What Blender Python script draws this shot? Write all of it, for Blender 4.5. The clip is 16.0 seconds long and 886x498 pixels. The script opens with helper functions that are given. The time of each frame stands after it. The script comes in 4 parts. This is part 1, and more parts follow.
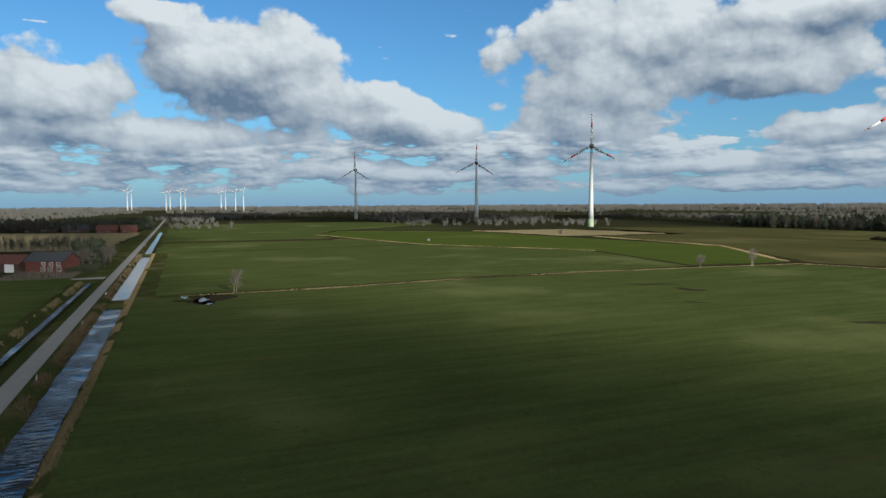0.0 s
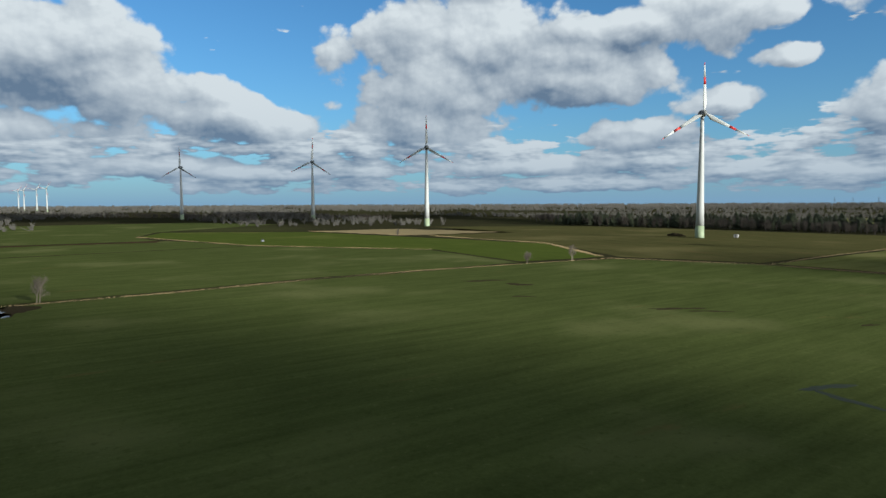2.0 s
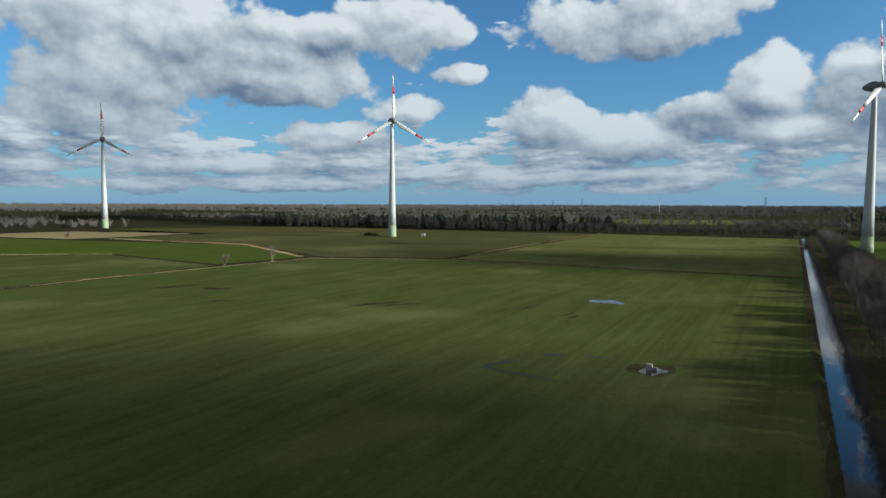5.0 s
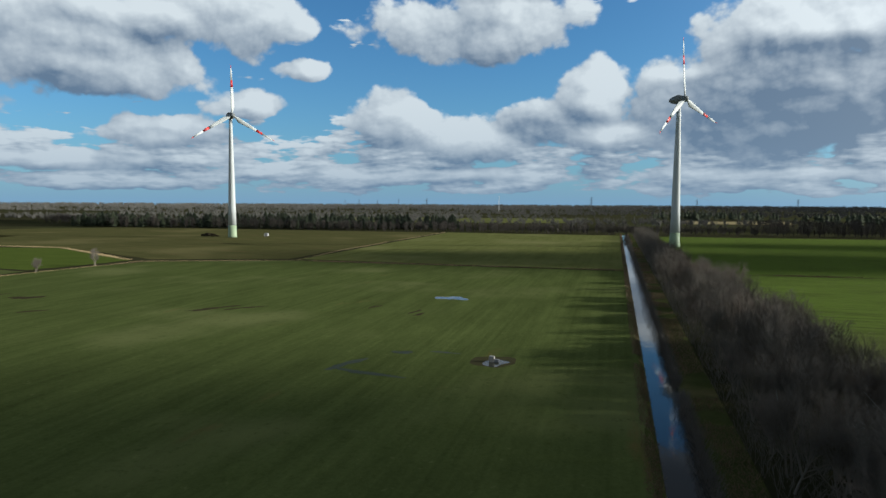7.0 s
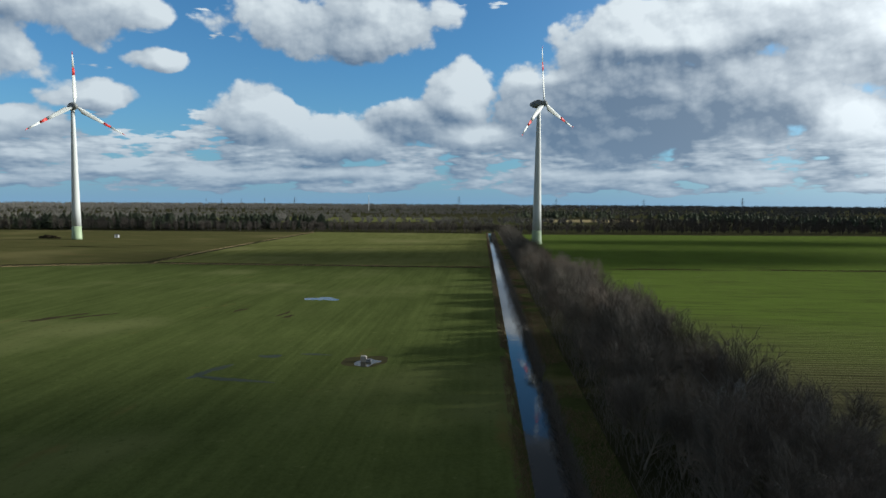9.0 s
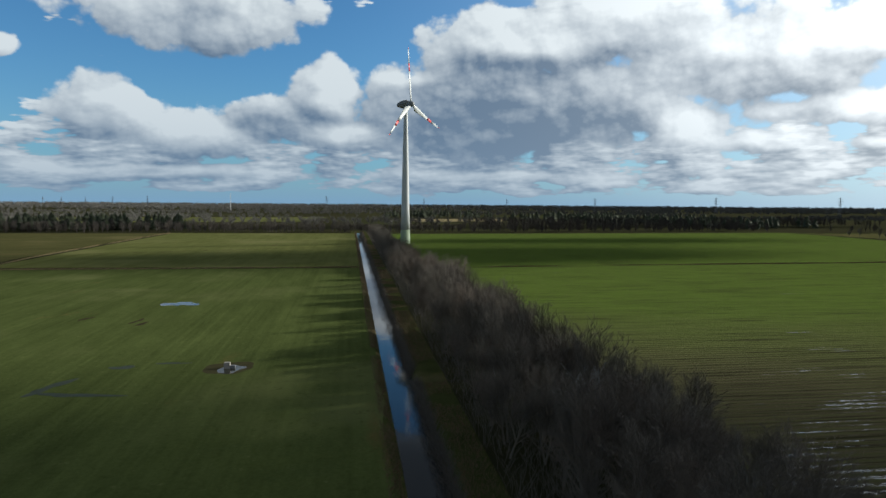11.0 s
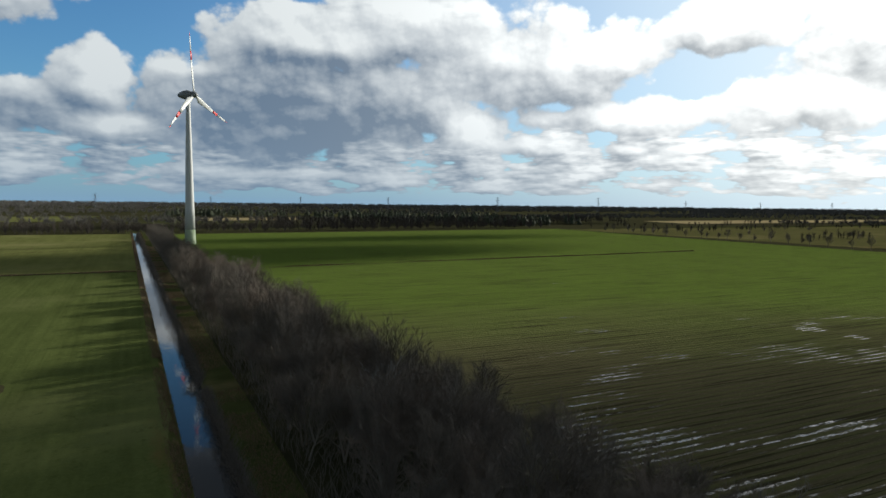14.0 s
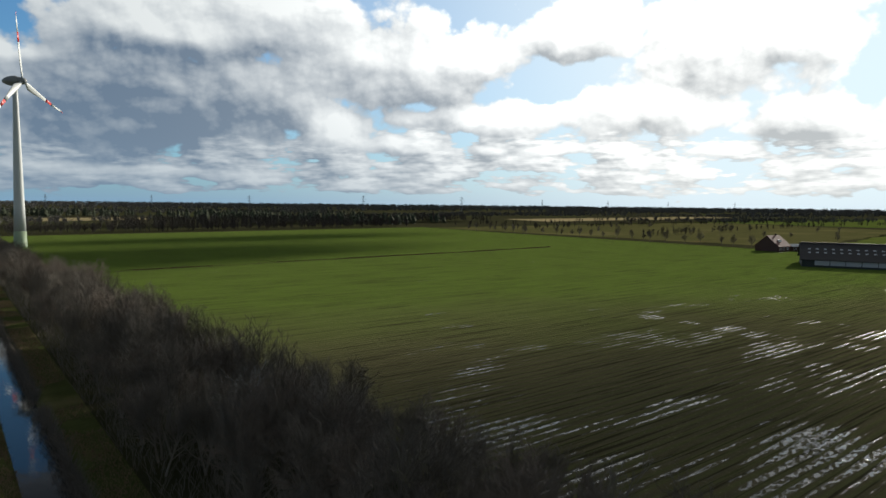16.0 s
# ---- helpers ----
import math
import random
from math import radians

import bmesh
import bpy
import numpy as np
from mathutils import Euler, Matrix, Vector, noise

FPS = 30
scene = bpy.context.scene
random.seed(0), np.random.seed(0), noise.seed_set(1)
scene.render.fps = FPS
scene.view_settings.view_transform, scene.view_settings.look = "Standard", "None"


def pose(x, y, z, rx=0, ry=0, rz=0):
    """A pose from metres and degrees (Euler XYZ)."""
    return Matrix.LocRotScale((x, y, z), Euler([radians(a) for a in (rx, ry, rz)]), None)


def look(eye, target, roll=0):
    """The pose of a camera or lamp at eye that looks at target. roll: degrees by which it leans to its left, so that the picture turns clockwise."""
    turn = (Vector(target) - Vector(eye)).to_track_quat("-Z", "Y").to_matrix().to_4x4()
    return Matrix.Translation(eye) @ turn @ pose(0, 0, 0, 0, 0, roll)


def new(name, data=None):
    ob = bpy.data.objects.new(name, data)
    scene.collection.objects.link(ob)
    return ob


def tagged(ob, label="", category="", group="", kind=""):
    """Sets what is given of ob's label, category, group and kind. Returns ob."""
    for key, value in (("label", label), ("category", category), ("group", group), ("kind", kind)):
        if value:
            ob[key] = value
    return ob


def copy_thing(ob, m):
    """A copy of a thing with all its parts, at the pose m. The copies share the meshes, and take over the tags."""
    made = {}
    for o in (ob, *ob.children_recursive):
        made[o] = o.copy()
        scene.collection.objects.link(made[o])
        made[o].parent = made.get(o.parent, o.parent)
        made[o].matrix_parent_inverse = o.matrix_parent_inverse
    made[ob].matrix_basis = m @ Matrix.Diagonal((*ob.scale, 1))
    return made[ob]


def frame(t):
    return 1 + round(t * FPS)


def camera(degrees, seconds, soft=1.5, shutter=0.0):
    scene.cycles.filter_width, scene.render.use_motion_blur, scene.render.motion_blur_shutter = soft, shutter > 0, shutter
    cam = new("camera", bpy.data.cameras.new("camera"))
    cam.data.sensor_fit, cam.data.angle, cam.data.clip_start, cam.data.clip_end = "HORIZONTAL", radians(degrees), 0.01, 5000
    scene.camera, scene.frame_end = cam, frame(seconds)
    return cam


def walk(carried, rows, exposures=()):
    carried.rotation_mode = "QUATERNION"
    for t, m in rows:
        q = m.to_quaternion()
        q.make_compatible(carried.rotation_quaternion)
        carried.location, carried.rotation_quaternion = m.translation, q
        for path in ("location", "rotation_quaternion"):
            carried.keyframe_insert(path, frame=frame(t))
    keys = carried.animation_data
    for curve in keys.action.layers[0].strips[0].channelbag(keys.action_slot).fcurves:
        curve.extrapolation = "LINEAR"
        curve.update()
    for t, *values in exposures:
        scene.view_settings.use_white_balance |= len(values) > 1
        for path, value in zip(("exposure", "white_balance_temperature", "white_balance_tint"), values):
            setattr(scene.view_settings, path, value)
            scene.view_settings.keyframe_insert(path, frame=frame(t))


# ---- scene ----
cam = camera(69.16, 16.0)
EYE = (0.0, 0.0, 26.0)
# seconds, yaw, pitch, roll: a hovering camera that turns to its right
TURN = [
    (0.0, 69.35, -3.98, 0.34),
    (0.5, 66.16, -4.00, 0.34),
    (1.0, 62.64, -4.01, 0.32),
    (1.5, 58.97, -4.04, 0.34),
    (2.0, 54.97, -4.06, 0.27),
    (2.5, 50.86, -4.07, 0.12),
    (3.0, 46.60, -4.07, 0.02),
    (3.5, 42.15, -4.04, -0.04),
    (4.0, 37.62, -4.04, -0.11),
    (4.5, 33.14, -4.03, -0.18),
    (5.0, 28.69, -4.04, -0.19),
    (7.5, 12.16, -4.07, -0.32),
    (8.0, 9.23, -4.09, -0.31),
    (8.5, 6.36, -4.07, -0.34),
    (11.0, -8.14, -4.03, -0.44),
    (11.5, -11.22, -4.01, -0.54),
    (12.0, -14.26, -3.98, -0.63),
    (12.5, -17.29, -3.98, -0.65),
    (13.0, -20.33, -4.00, -0.63),
    (13.5, -23.30, -4.01, -0.58),
    (14.0, -26.26, -4.01, -0.60),
    (14.5, -29.17, -4.02, -0.60),
    (15.0, -32.11, -4.02, -0.60),
    (15.5, -35.14, -4.02, -0.61),
    (16.0, -38.14, -4.00, -0.60),
]
walk(cam, [(t, pose(*EYE, 90 + pitch, roll, yaw)) for t, yaw, pitch, roll in TURN], [(0.0, 0.3, 6200, 8), (8.0, 0.3, 6050, 7), (12.0, 0.3, 6250, 8), (16.0, 0.3, 6500, 9)])

# ---- world, sun ----
SUN_AZ, SUN_EL = -77.0, 18.0          # degrees to the left of +y, degrees up


def sun_vector():
    a, e = radians(SUN_AZ), radians(SUN_EL)
    return Vector((-math.sin(a) * math.cos(e), math.cos(a) * math.cos(e), math.sin(e)))


class Tree:
    """Short calls for a node tree."""

    def __init__(self, tree):
        self.t = tree
        tree.nodes.clear()

    def put(self, sock, value):
        if isinstance(value, bpy.types.NodeSocket):
            self.t.links.new(value, sock)
        elif value is not None:
            sock.default_value = value

    def n(self, kind, ins=(), **props):
        node = self.t.nodes.new(kind)
        for key, value in props.items():
            setattr(node, key, value)
        for key, value in dict(ins).items():
            self.put(node.inputs[key], value)
        return node

    def m(self, op, a, b=None, c=None, clamp=False):
        node = self.t.nodes.new("ShaderNodeMath")
        node.operation, node.use_clamp = op, clamp
        for i, v in enumerate((a, b, c)):
            self.put(node.inputs[i], v)
        return node.outputs[0]

    def v(self, op, a, b=None, scale=None):
        node = self.t.nodes.new("ShaderNodeVectorMath")
        node.operation = op
        self.put(node.inputs[0], a)
        self.put(node.inputs[1], b)
        if scale is not None:
            self.put(node.inputs["Scale"], scale)
        return node.outputs["Value"] if op in ("LENGTH", "DOT_PRODUCT", "DISTANCE") else node.outputs["Vector"]

    def noise(self, vec, scale, detail=4.0, rough=0.55, lac=2.0, dist=0.0):
        node = self.n("ShaderNodeTexNoise", {"Vector": vec, "Scale": scale, "Detail": detail, "Roughness": rough,
                                             "Lacunarity": lac, "Distortion": dist})
        return node.outputs[0]

    def range(self, v, a, b, c=0.0, d=1.0, smooth=True):
        node = self.n("ShaderNodeMapRange", {"Value": v, "From Min": a, "From Max": b, "To Min": c, "To Max": d})
        node.interpolation_type = "SMOOTHSTEP" if smooth else "LINEAR"
        return node.outputs[0]

    def mix(self, f, a, b, blend="MIX"):
        node = self.t.nodes.new("ShaderNodeMix")
        node.data_type, node.blend_type = "RGBA", blend
        self.put(node.inputs[0], f)
        self.put(node.inputs[6], a if not isinstance(a, tuple) else (*a[:3], 1))
        self.put(node.inputs[7], b if not isinstance(b, tuple) else (*b[:3], 1))
        return node.outputs[2]


# cumulus clouds: azimuth, elevation, half width, half height in degrees
CLOUDS_WEST = [
    (86.5, 12.2, 7.6, 3.6), (83.0, 9.4, 7.0, 2.6), (100.7, 8.6, 6.0, 2.7), (92.9, 14.9, 2.9, 1.1), (72.9, 7.0, 5.2, 1.8), (74.5, 9.0, 2.6, 1.7),
    (56.5, 10.2, 7.6, 4.6), (52.0, 14.0, 7.5, 3.2), (44.0, 11.6, 7.6, 3.0), (39.9, 14.3, 6.7, 1.4), (95.1, 5.6, 13.0, 1.5), (78.5, 3.1, 6.2, 1.0),
    (38.1, 5.6, 5.3, 1.3), (47.2, 3.4, 12.0, 0.9), (32.6, 15.2, 6.0, 2.4), (26.9, 10.9, 2.0, 0.9), (31.5, 8.3, 2.8, 1.2), (70.0, 2.6, 9.0, 0.7),
]
CLOUDS_EAST = [
    (39.9, 5.5, 4.3, 1.1), (19.3, 7.0, 3.2, 2.3), (12.8, 5.3, 6.2, 2.0), (11.5, 15.1, 8.0, 2.9), (2.1, 9.3, 2.9, 2.3), (6.4, 7.0, 3.8, 2.0),
    (-0.4, 5.8, 6.2, 1.5), (-12.5, 8.2, 13.0, 4.3), (-15.7, 13.6, 9.0, 2.0), (16.4, 2.5, 14.4, 0.7), (-20.4, 14.7, 12.0, 2.6), (-34.7, 12.2, 8.0, 4.0),
    (-28.3, 6.5, 3.6, 2.4), (-42.6, 7.7, 8.2, 1.3), (-34.9, 5.0, 4.4, 0.9), (-42.5, 4.8, 1.9, 0.7), (-48.1, 4.6, 3.8, 0.6), (-13.1, 2.5, 14.4, 0.6),
    (-39.8, 12.4, 5.6, 1.9), (-62.0, 12.8, 9.5, 3.6), (-68.2, 6.6, 5.4, 2.0), (-61.9, 4.4, 2.6, 0.7), (-10.0, 6.5, 9.0, 3.4), (-50.0, 14.5, 6.0, 2.6), (-56.0, 8.0, 6.5, 2.2), (-22.0, 9.0, 6.0, 3.6),
]


# darker bellies and brighter shoulders of single clouds: azimuth, elevation, half width, half height, tone
TONES = [
    (-13.5, 7.6, 14.5, 4.4, -0.56), (-68.5, 6.6, 6.0, 2.2, -0.40), (43.0, 13.0, 7.5, 2.0, -0.25), (72.5, 6.4, 5.0, 1.2, -0.22), (86.0, 8.6, 5.0, 1.4, -0.2),
    (7.0, 6.6, 3.6, 1.7, -0.35), (54.5, 11.5, 4.5, 3.2, 0.22), (1.4, 9.6, 2.0, 2.4, 0.45), (-4.5, 10.8, 3.0, 0.7, 0.5), (-17.0, 13.6, 7.0, 1.2, 0.35), (9.0, 7.2, 2.6, 1.4, -0.35), (-28.5, 7.5, 2.6, 3.2, 0.25), (14.0, 15.0, 5.0, 2.0, -0.12),
    (-20.0, 15.5, 8.0, 1.5, -0.15), (96.0, 5.8, 6.0, 1.0, -0.15), (38.0, 5.4, 5.0, 1.4, -0.2), (-33.0, 10.6, 4.0, 1.0, -0.15),
]


def cloud_group():
    """How dense the cloud is in a direction (azimuth, elevation)."""
    tree = bpy.data.node_groups.new("cloud_density", "ShaderNodeTree")
    tree.interface.new_socket("Vector", in_out="INPUT", socket_type="NodeSocketVector")
    tree.interface.new_socket("Density", in_out="OUTPUT", socket_type="NodeSocketFloat")
    g = Tree(tree)
    p = g.n("NodeGroupInput").outputs[0]
    sep = g.n("ShaderNodeSeparateXYZ", {"Vector": p})
    el = sep.outputs[1]
    # clouds look smaller and flatter towards the horizon
    low = g.m("ADD", g.m("MAXIMUM", el, 0.0), 2.5)
    q = g.n("ShaderNodeCombineXYZ", {"X": sep.outputs[0], "Y": g.m("MULTIPLY", el, g.m("ADD", 1.15, g.m("DIVIDE", 4.5, low))), "Z": 0.0}).outputs[0]
    wob = g.n("ShaderNodeTexNoise", {"Vector": q, "Scale": 0.13, "Detail": 4.0, "Roughness": 0.55})
    wob = g.v("MULTIPLY", g.v("SUBTRACT", wob.outputs["Color"], (0.5, 0.5, 0.5)), (4.5, 2.2, 0.0))
    w = g.v("ADD", p, wob)
    field = None
    for a, e, sx, sy in CLOUDS_WEST + CLOUDS_EAST:
        d = g.v("LENGTH", g.v("MULTIPLY", g.v("SUBTRACT", w, (a, e, 0.0)), (1 / sx, 1 / sy, 0.0)))
        b = g.m("SUBTRACT", 1.0, d)
        field = b if field is None else g.m("SMOOTH_MAX", field, b, 0.3)
    # low banks all along the horizon
    bank = g.m("MULTIPLY", g.range(el, 0.4, 1.4), g.range(el, 8.0, 4.5))
    rows = g.noise(g.v("MULTIPLY", p, (0.42, 1.7, 1.0)), 0.55, 3.0, 0.6)
    bank = g.m("MULTIPLY_ADD", bank, 0.9, g.m("MULTIPLY_ADD", rows, 2.6, -2.05))
    field = g.m("SMOOTH_MAX", field, bank, 0.2)
    # past the part that is seen, the same broken cumulus goes on
    side = g.m("MAXIMUM", g.range(sep.outputs[0], 104.0, 112.0), g.range(sep.outputs[0], -72.0, -78.0))
    side = g.m("MAXIMUM", side, g.range(el, 17.5, 21.0))
    rest = g.m("MULTIPLY_ADD", g.noise(q, 0.045, 2.0), 4.0, -0.75)
    field = g.m("MAXIMUM", g.m("MAXIMUM", field, -1.4), g.m("MULTIPLY_ADD", side, 4.0, g.m("SUBTRACT", rest, 4.0)))
    # heaped, rounded puffs of several sizes
    big = g.noise(q, 0.16, 6.0, 0.5)
    puff = g.n("ShaderNodeTexVoronoi", {"Vector": g.v("ADD", q, g.v("SCALE", wob, scale=0.5)), "Scale": 0.25, "Detail": 3.0, "Roughness": 0.42, "Lacunarity": 2.4})
    puff.feature = "SMOOTH_F1"
    puff.inputs["Smoothness"].default_value = 0.35
    puff.normalize = True
    d = g.m("MULTIPLY_ADD", g.m("SUBTRACT", big, 0.5), 1.2, g.m("MINIMUM", g.m("ADD", field, 0.24), 0.90))
    d = g.m("MULTIPLY_ADD", g.m("SUBTRACT", 0.30, puff.outputs["Distance"]), 2.1, d)
    g.n("NodeGroupOutput", {"Density": d})
    return tree


def make_world():
    world = bpy.data.worlds.new("sky")
    scene.world = world
    world.use_nodes = True
    w = Tree(world.node_tree)
    ray = w.n("ShaderNodeTexCoord").outputs["Generated"]
    s = w.n("ShaderNodeSeparateXYZ", {"Vector": ray})
    az = w.m("MULTIPLY", w.m("ARCTAN2", w.m("MULTIPLY", s.outputs[0], -1.0), s.outputs[1]), 57.2958)
    el = w.m("MULTIPLY", w.m("ARCSINE", s.outputs[2]), 57.2958)
    p = w.n("ShaderNodeCombineXYZ", {"X": az, "Y": el}).outputs[0]
    group = cloud_group()

    def density(vec):
        node = w.n("ShaderNodeGroup")
        node.node_tree = group
        w.put(node.inputs[0], vec)
        return node.outputs[0]

    here = density(p)
    lit = density(w.v("ADD", p, (-0.22, 0.26, 0.0)))
    mid_lit = density(w.v("ADD", p, (-0.65, 0.95, 0.0)))
    far_lit = density(w.v("ADD", p, (-1.3, 2.6, 0.0)))
    sky = w.n("ShaderNodeTexSky", sky_type="NISHITA", sun_disc=False, sun_elevation=radians(SUN_EL), sun_rotation=radians(-SUN_AZ),
              air_density=1.0, dust_density=0.4, ozone_density=2.0)
    blue = w.v("MULTIPLY", w.v("SCALE", sky.outputs[0], scale=0.1), (0.52, 0.93, 1.22))
    # how near to the sun: forward scatter brightens the clouds there
    near = w.m("MAXIMUM", w.v("DOT_PRODUCT", ray, sun_vector()), 0.0)
    halo = w.m("MULTIPLY", w.m("POWER", near, 4.0), 1.45, clamp=True)
    haze = w.m("POWER", 2.718, w.m("MULTIPLY", w.m("MAXIMUM", el, 0.0), -0.22))
    alpha = w.range(here, 0.02, 0.25)
    relief = w.m("MULTIPLY_ADD", w.m("SUBTRACT", here, lit), 0.40, w.m("MULTIPLY", w.m("SUBTRACT", here, mid_lit), 0.42))
    relief = w.m("MULTIPLY_ADD", w.m("SUBTRACT", here, far_lit), 0.36, relief)
    light = w.m("ADD", 0.57, w.m("SUBTRACT", relief, w.m("MULTIPLY", w.m("MAXIMUM", here, 0.0), 0.10)))
    for a, e, sx, sy, tone in TONES:
        d = w.v("LENGTH", w.v("MULTIPLY", w.v("SUBTRACT", p, (a, e, 0.0)), (1 / sx, 1 / sy, 0.0)))
        light = w.m("MULTIPLY_ADD", w.range(d, 1.25, 0.2), tone, light)
    light = w.m("MINIMUM", w.m("MAXIMUM", light, 0.0), 1.0)
    cloud = w.mix(light, (0.125, 0.185, 0.27), (0.72, 0.76, 0.77))
    cloud = w.mix(w.m("MULTIPLY", halo, 1.0, clamp=True), cloud, w.mix(light, (0.50, 0.53, 0.55), (1.7, 1.7, 1.66)))
    air = w.mix(w.m("MULTIPLY", haze, 0.9), blue, (0.21, 0.36, 0.53))
    air = w.mix(w.m("MULTIPLY", halo, 0.9, clamp=True), air, (0.80, 0.92, 1.0))
    cloud = w.mix(w.m("MULTIPLY", haze, 0.78), cloud, w.mix(halo, (0.22, 0.32, 0.43), (0.64, 0.67, 0.67)))
    # seen from below, the clouds overhead show their grey bases
    cloud = w.mix(w.m("MULTIPLY", w.range(el, 16.5, 22.0), w.m("SUBTRACT", 1.0, halo, clamp=True)), cloud, (0.11, 0.13, 0.16))
    col = w.mix(alpha, air, cloud)
    back = w.n("ShaderNodeBackground", {"Color": col, "Strength": 0.81})
    w.n("ShaderNodeOutputWorld", {"Surface": back.outputs[0]})
    world.cycles.sampling_method = "MANUAL"
    world.cycles.sample_map_resolution = 512


make_world()
sun = new("sun", bpy.data.lights.new("sun", "SUN"))
sun.data.energy, sun.data.angle, sun.data.color = 5.0, radians(0.53), (1.0, 0.93, 0.82)
sun.matrix_world = look(sun_vector() * 100, (0, 0, 0))

# ---- materials ----
def material(name):
    mat = bpy.data.materials.new(name)
    mat.use_nodes = True
    return mat, Tree(mat.node_tree)


def finish(t, color, rough=0.9, metal=0.0, bump=None, bump_d=0.05, spec=0.3, strength=1.0):
    ins = {"Base Color": color if not isinstance(color, tuple) else (*color[:3], 1), "Roughness": rough, "Metallic": metal,
           "Specular IOR Level": spec}
    if bump is not None:
        ins["Normal"] = t.n("ShaderNodeBump", {"Height": bump, "Distance": bump_d, "Strength": strength}).outputs[0]
    b = t.n("ShaderNodeBsdfPrincipled", ins)
    t.n("ShaderNodeOutputMaterial", {"Surface": b.outputs[0]})
    return b


def plain(name, color, rough=0.7, vary=0.25, scale=3.0, metal=0.0, spec=0.3):
    """A paint or plain stuff with soft stains and a fine grain."""
    mat, t = material(name)
    p = t.n("ShaderNodeTexCoord").outputs["Object"]
    a = t.noise(p, scale, 5.0, 0.6)
    b = t.noise(p, scale * 9, 3.0, 0.6)
    dark = tuple(c * (1 - vary) for c in color)
    light = tuple(min(c * (1 + vary), 0.95) for c in color)
    col = t.mix(t.m("MULTIPLY_ADD", a, 0.7, t.m("MULTIPLY", b, 0.3)), dark, light)
    finish(t, col, rough, metal, b, 0.01, spec)
    return mat


def field_material(name, deep, mid, pale, row_dir=0.0, rows=0.35, row_step=3.0, patch=0.02, bald=0.0, bald_col=(0.12, 0.10, 0.05), wet=0.0):
    """Short growth in drilled or mown rows along row_dir (degrees from +x), patchy, with bald and wet ground."""
    mat, t = material(name)
    p = t.n("ShaderNodeNewGeometry").outputs["Position"]
    p = t.n("ShaderNodeMapping", {"Vector": p, "Rotation": (0, 0, -radians(row_dir))}).outputs[0]
    large = t.noise(p, patch, 3.0, 0.55)
    mid_n = t.noise(t.v("MULTIPLY", p, (0.25, 1.0, 1.0)), 0.18, 4.0, 0.6)
    lines = t.noise(t.v("MULTIPLY", p, (0.012, 1.0, 0.0)), 1.0 / row_step * 2.2, 2.0, 0.5)
    fine = t.noise(p, 1.6, 7.0, 0.8)
    f = t.m("MULTIPLY_ADD", lines, rows, t.m("MULTIPLY", mid_n, 0.9 - rows))
    f = t.m("MULTIPLY_ADD", fine, 0.6, f)
    f = t.range(f, 0.48, 1.02, smooth=False)
    col = t.mix(f, deep, mid)
    col = t.mix(t.range(large, 0.5, 0.72), col, pale)
    if bald:
        spots = t.noise(t.v("MULTIPLY", p, (0.3, 1.0, 1.0)), 0.07, 6.0, 0.65)
        col = t.mix(t.m("MULTIPLY", t.range(spots, 0.66 - bald * 0.2, 0.8 - bald * 0.2), 0.85), col, bald_col)
    tuft = t.noise(p, 0.55, 5.0, 0.75)
    col = t.mix(t.m("MULTIPLY", t.range(tuft, 0.52, 0.72), 0.55), col, deep)
    col = t.mix(t.m("MULTIPLY", t.range(tuft, 0.42, 0.28), 0.45), col, tuple(c * 1.15 for c in pale))
    col = t.mix(t.m("MULTIPLY", t.range(fine, 0.60, 0.74), 0.6), col, tuple(c * 0.45 for c in deep))
    bump = t.m("MULTIPLY_ADD", fine, 0.7, lines)
    finish(t, col, 1.0, 0.0, bump, 0.06, 0.0)
    return mat


# where water stands in the sown field: x, y, half length, half width
PONDS = [(130, 102, 6, 2.0), (131, 87, 4, 4.0), (132, 78, 3.5, 4.0), (132, 69, 5.5, 3.6), (132, 62, 6.5, 3.6), (135, 47, 5.0, 2.4), (135, 43.5, 5.5, 2.2), (150, 131, 8, 2.2),
         (115, 178, 8, 2.0), (129, 174, 8, 1.8), (96, 182, 7, 1.8), (280, 108, 12, 3.2), (77, 45, 8.5, 3.4), (74, 29.5, 8.5, 3.4), (66, 74, 6.2, 2.4), (86, 64, 6, 2.4)]


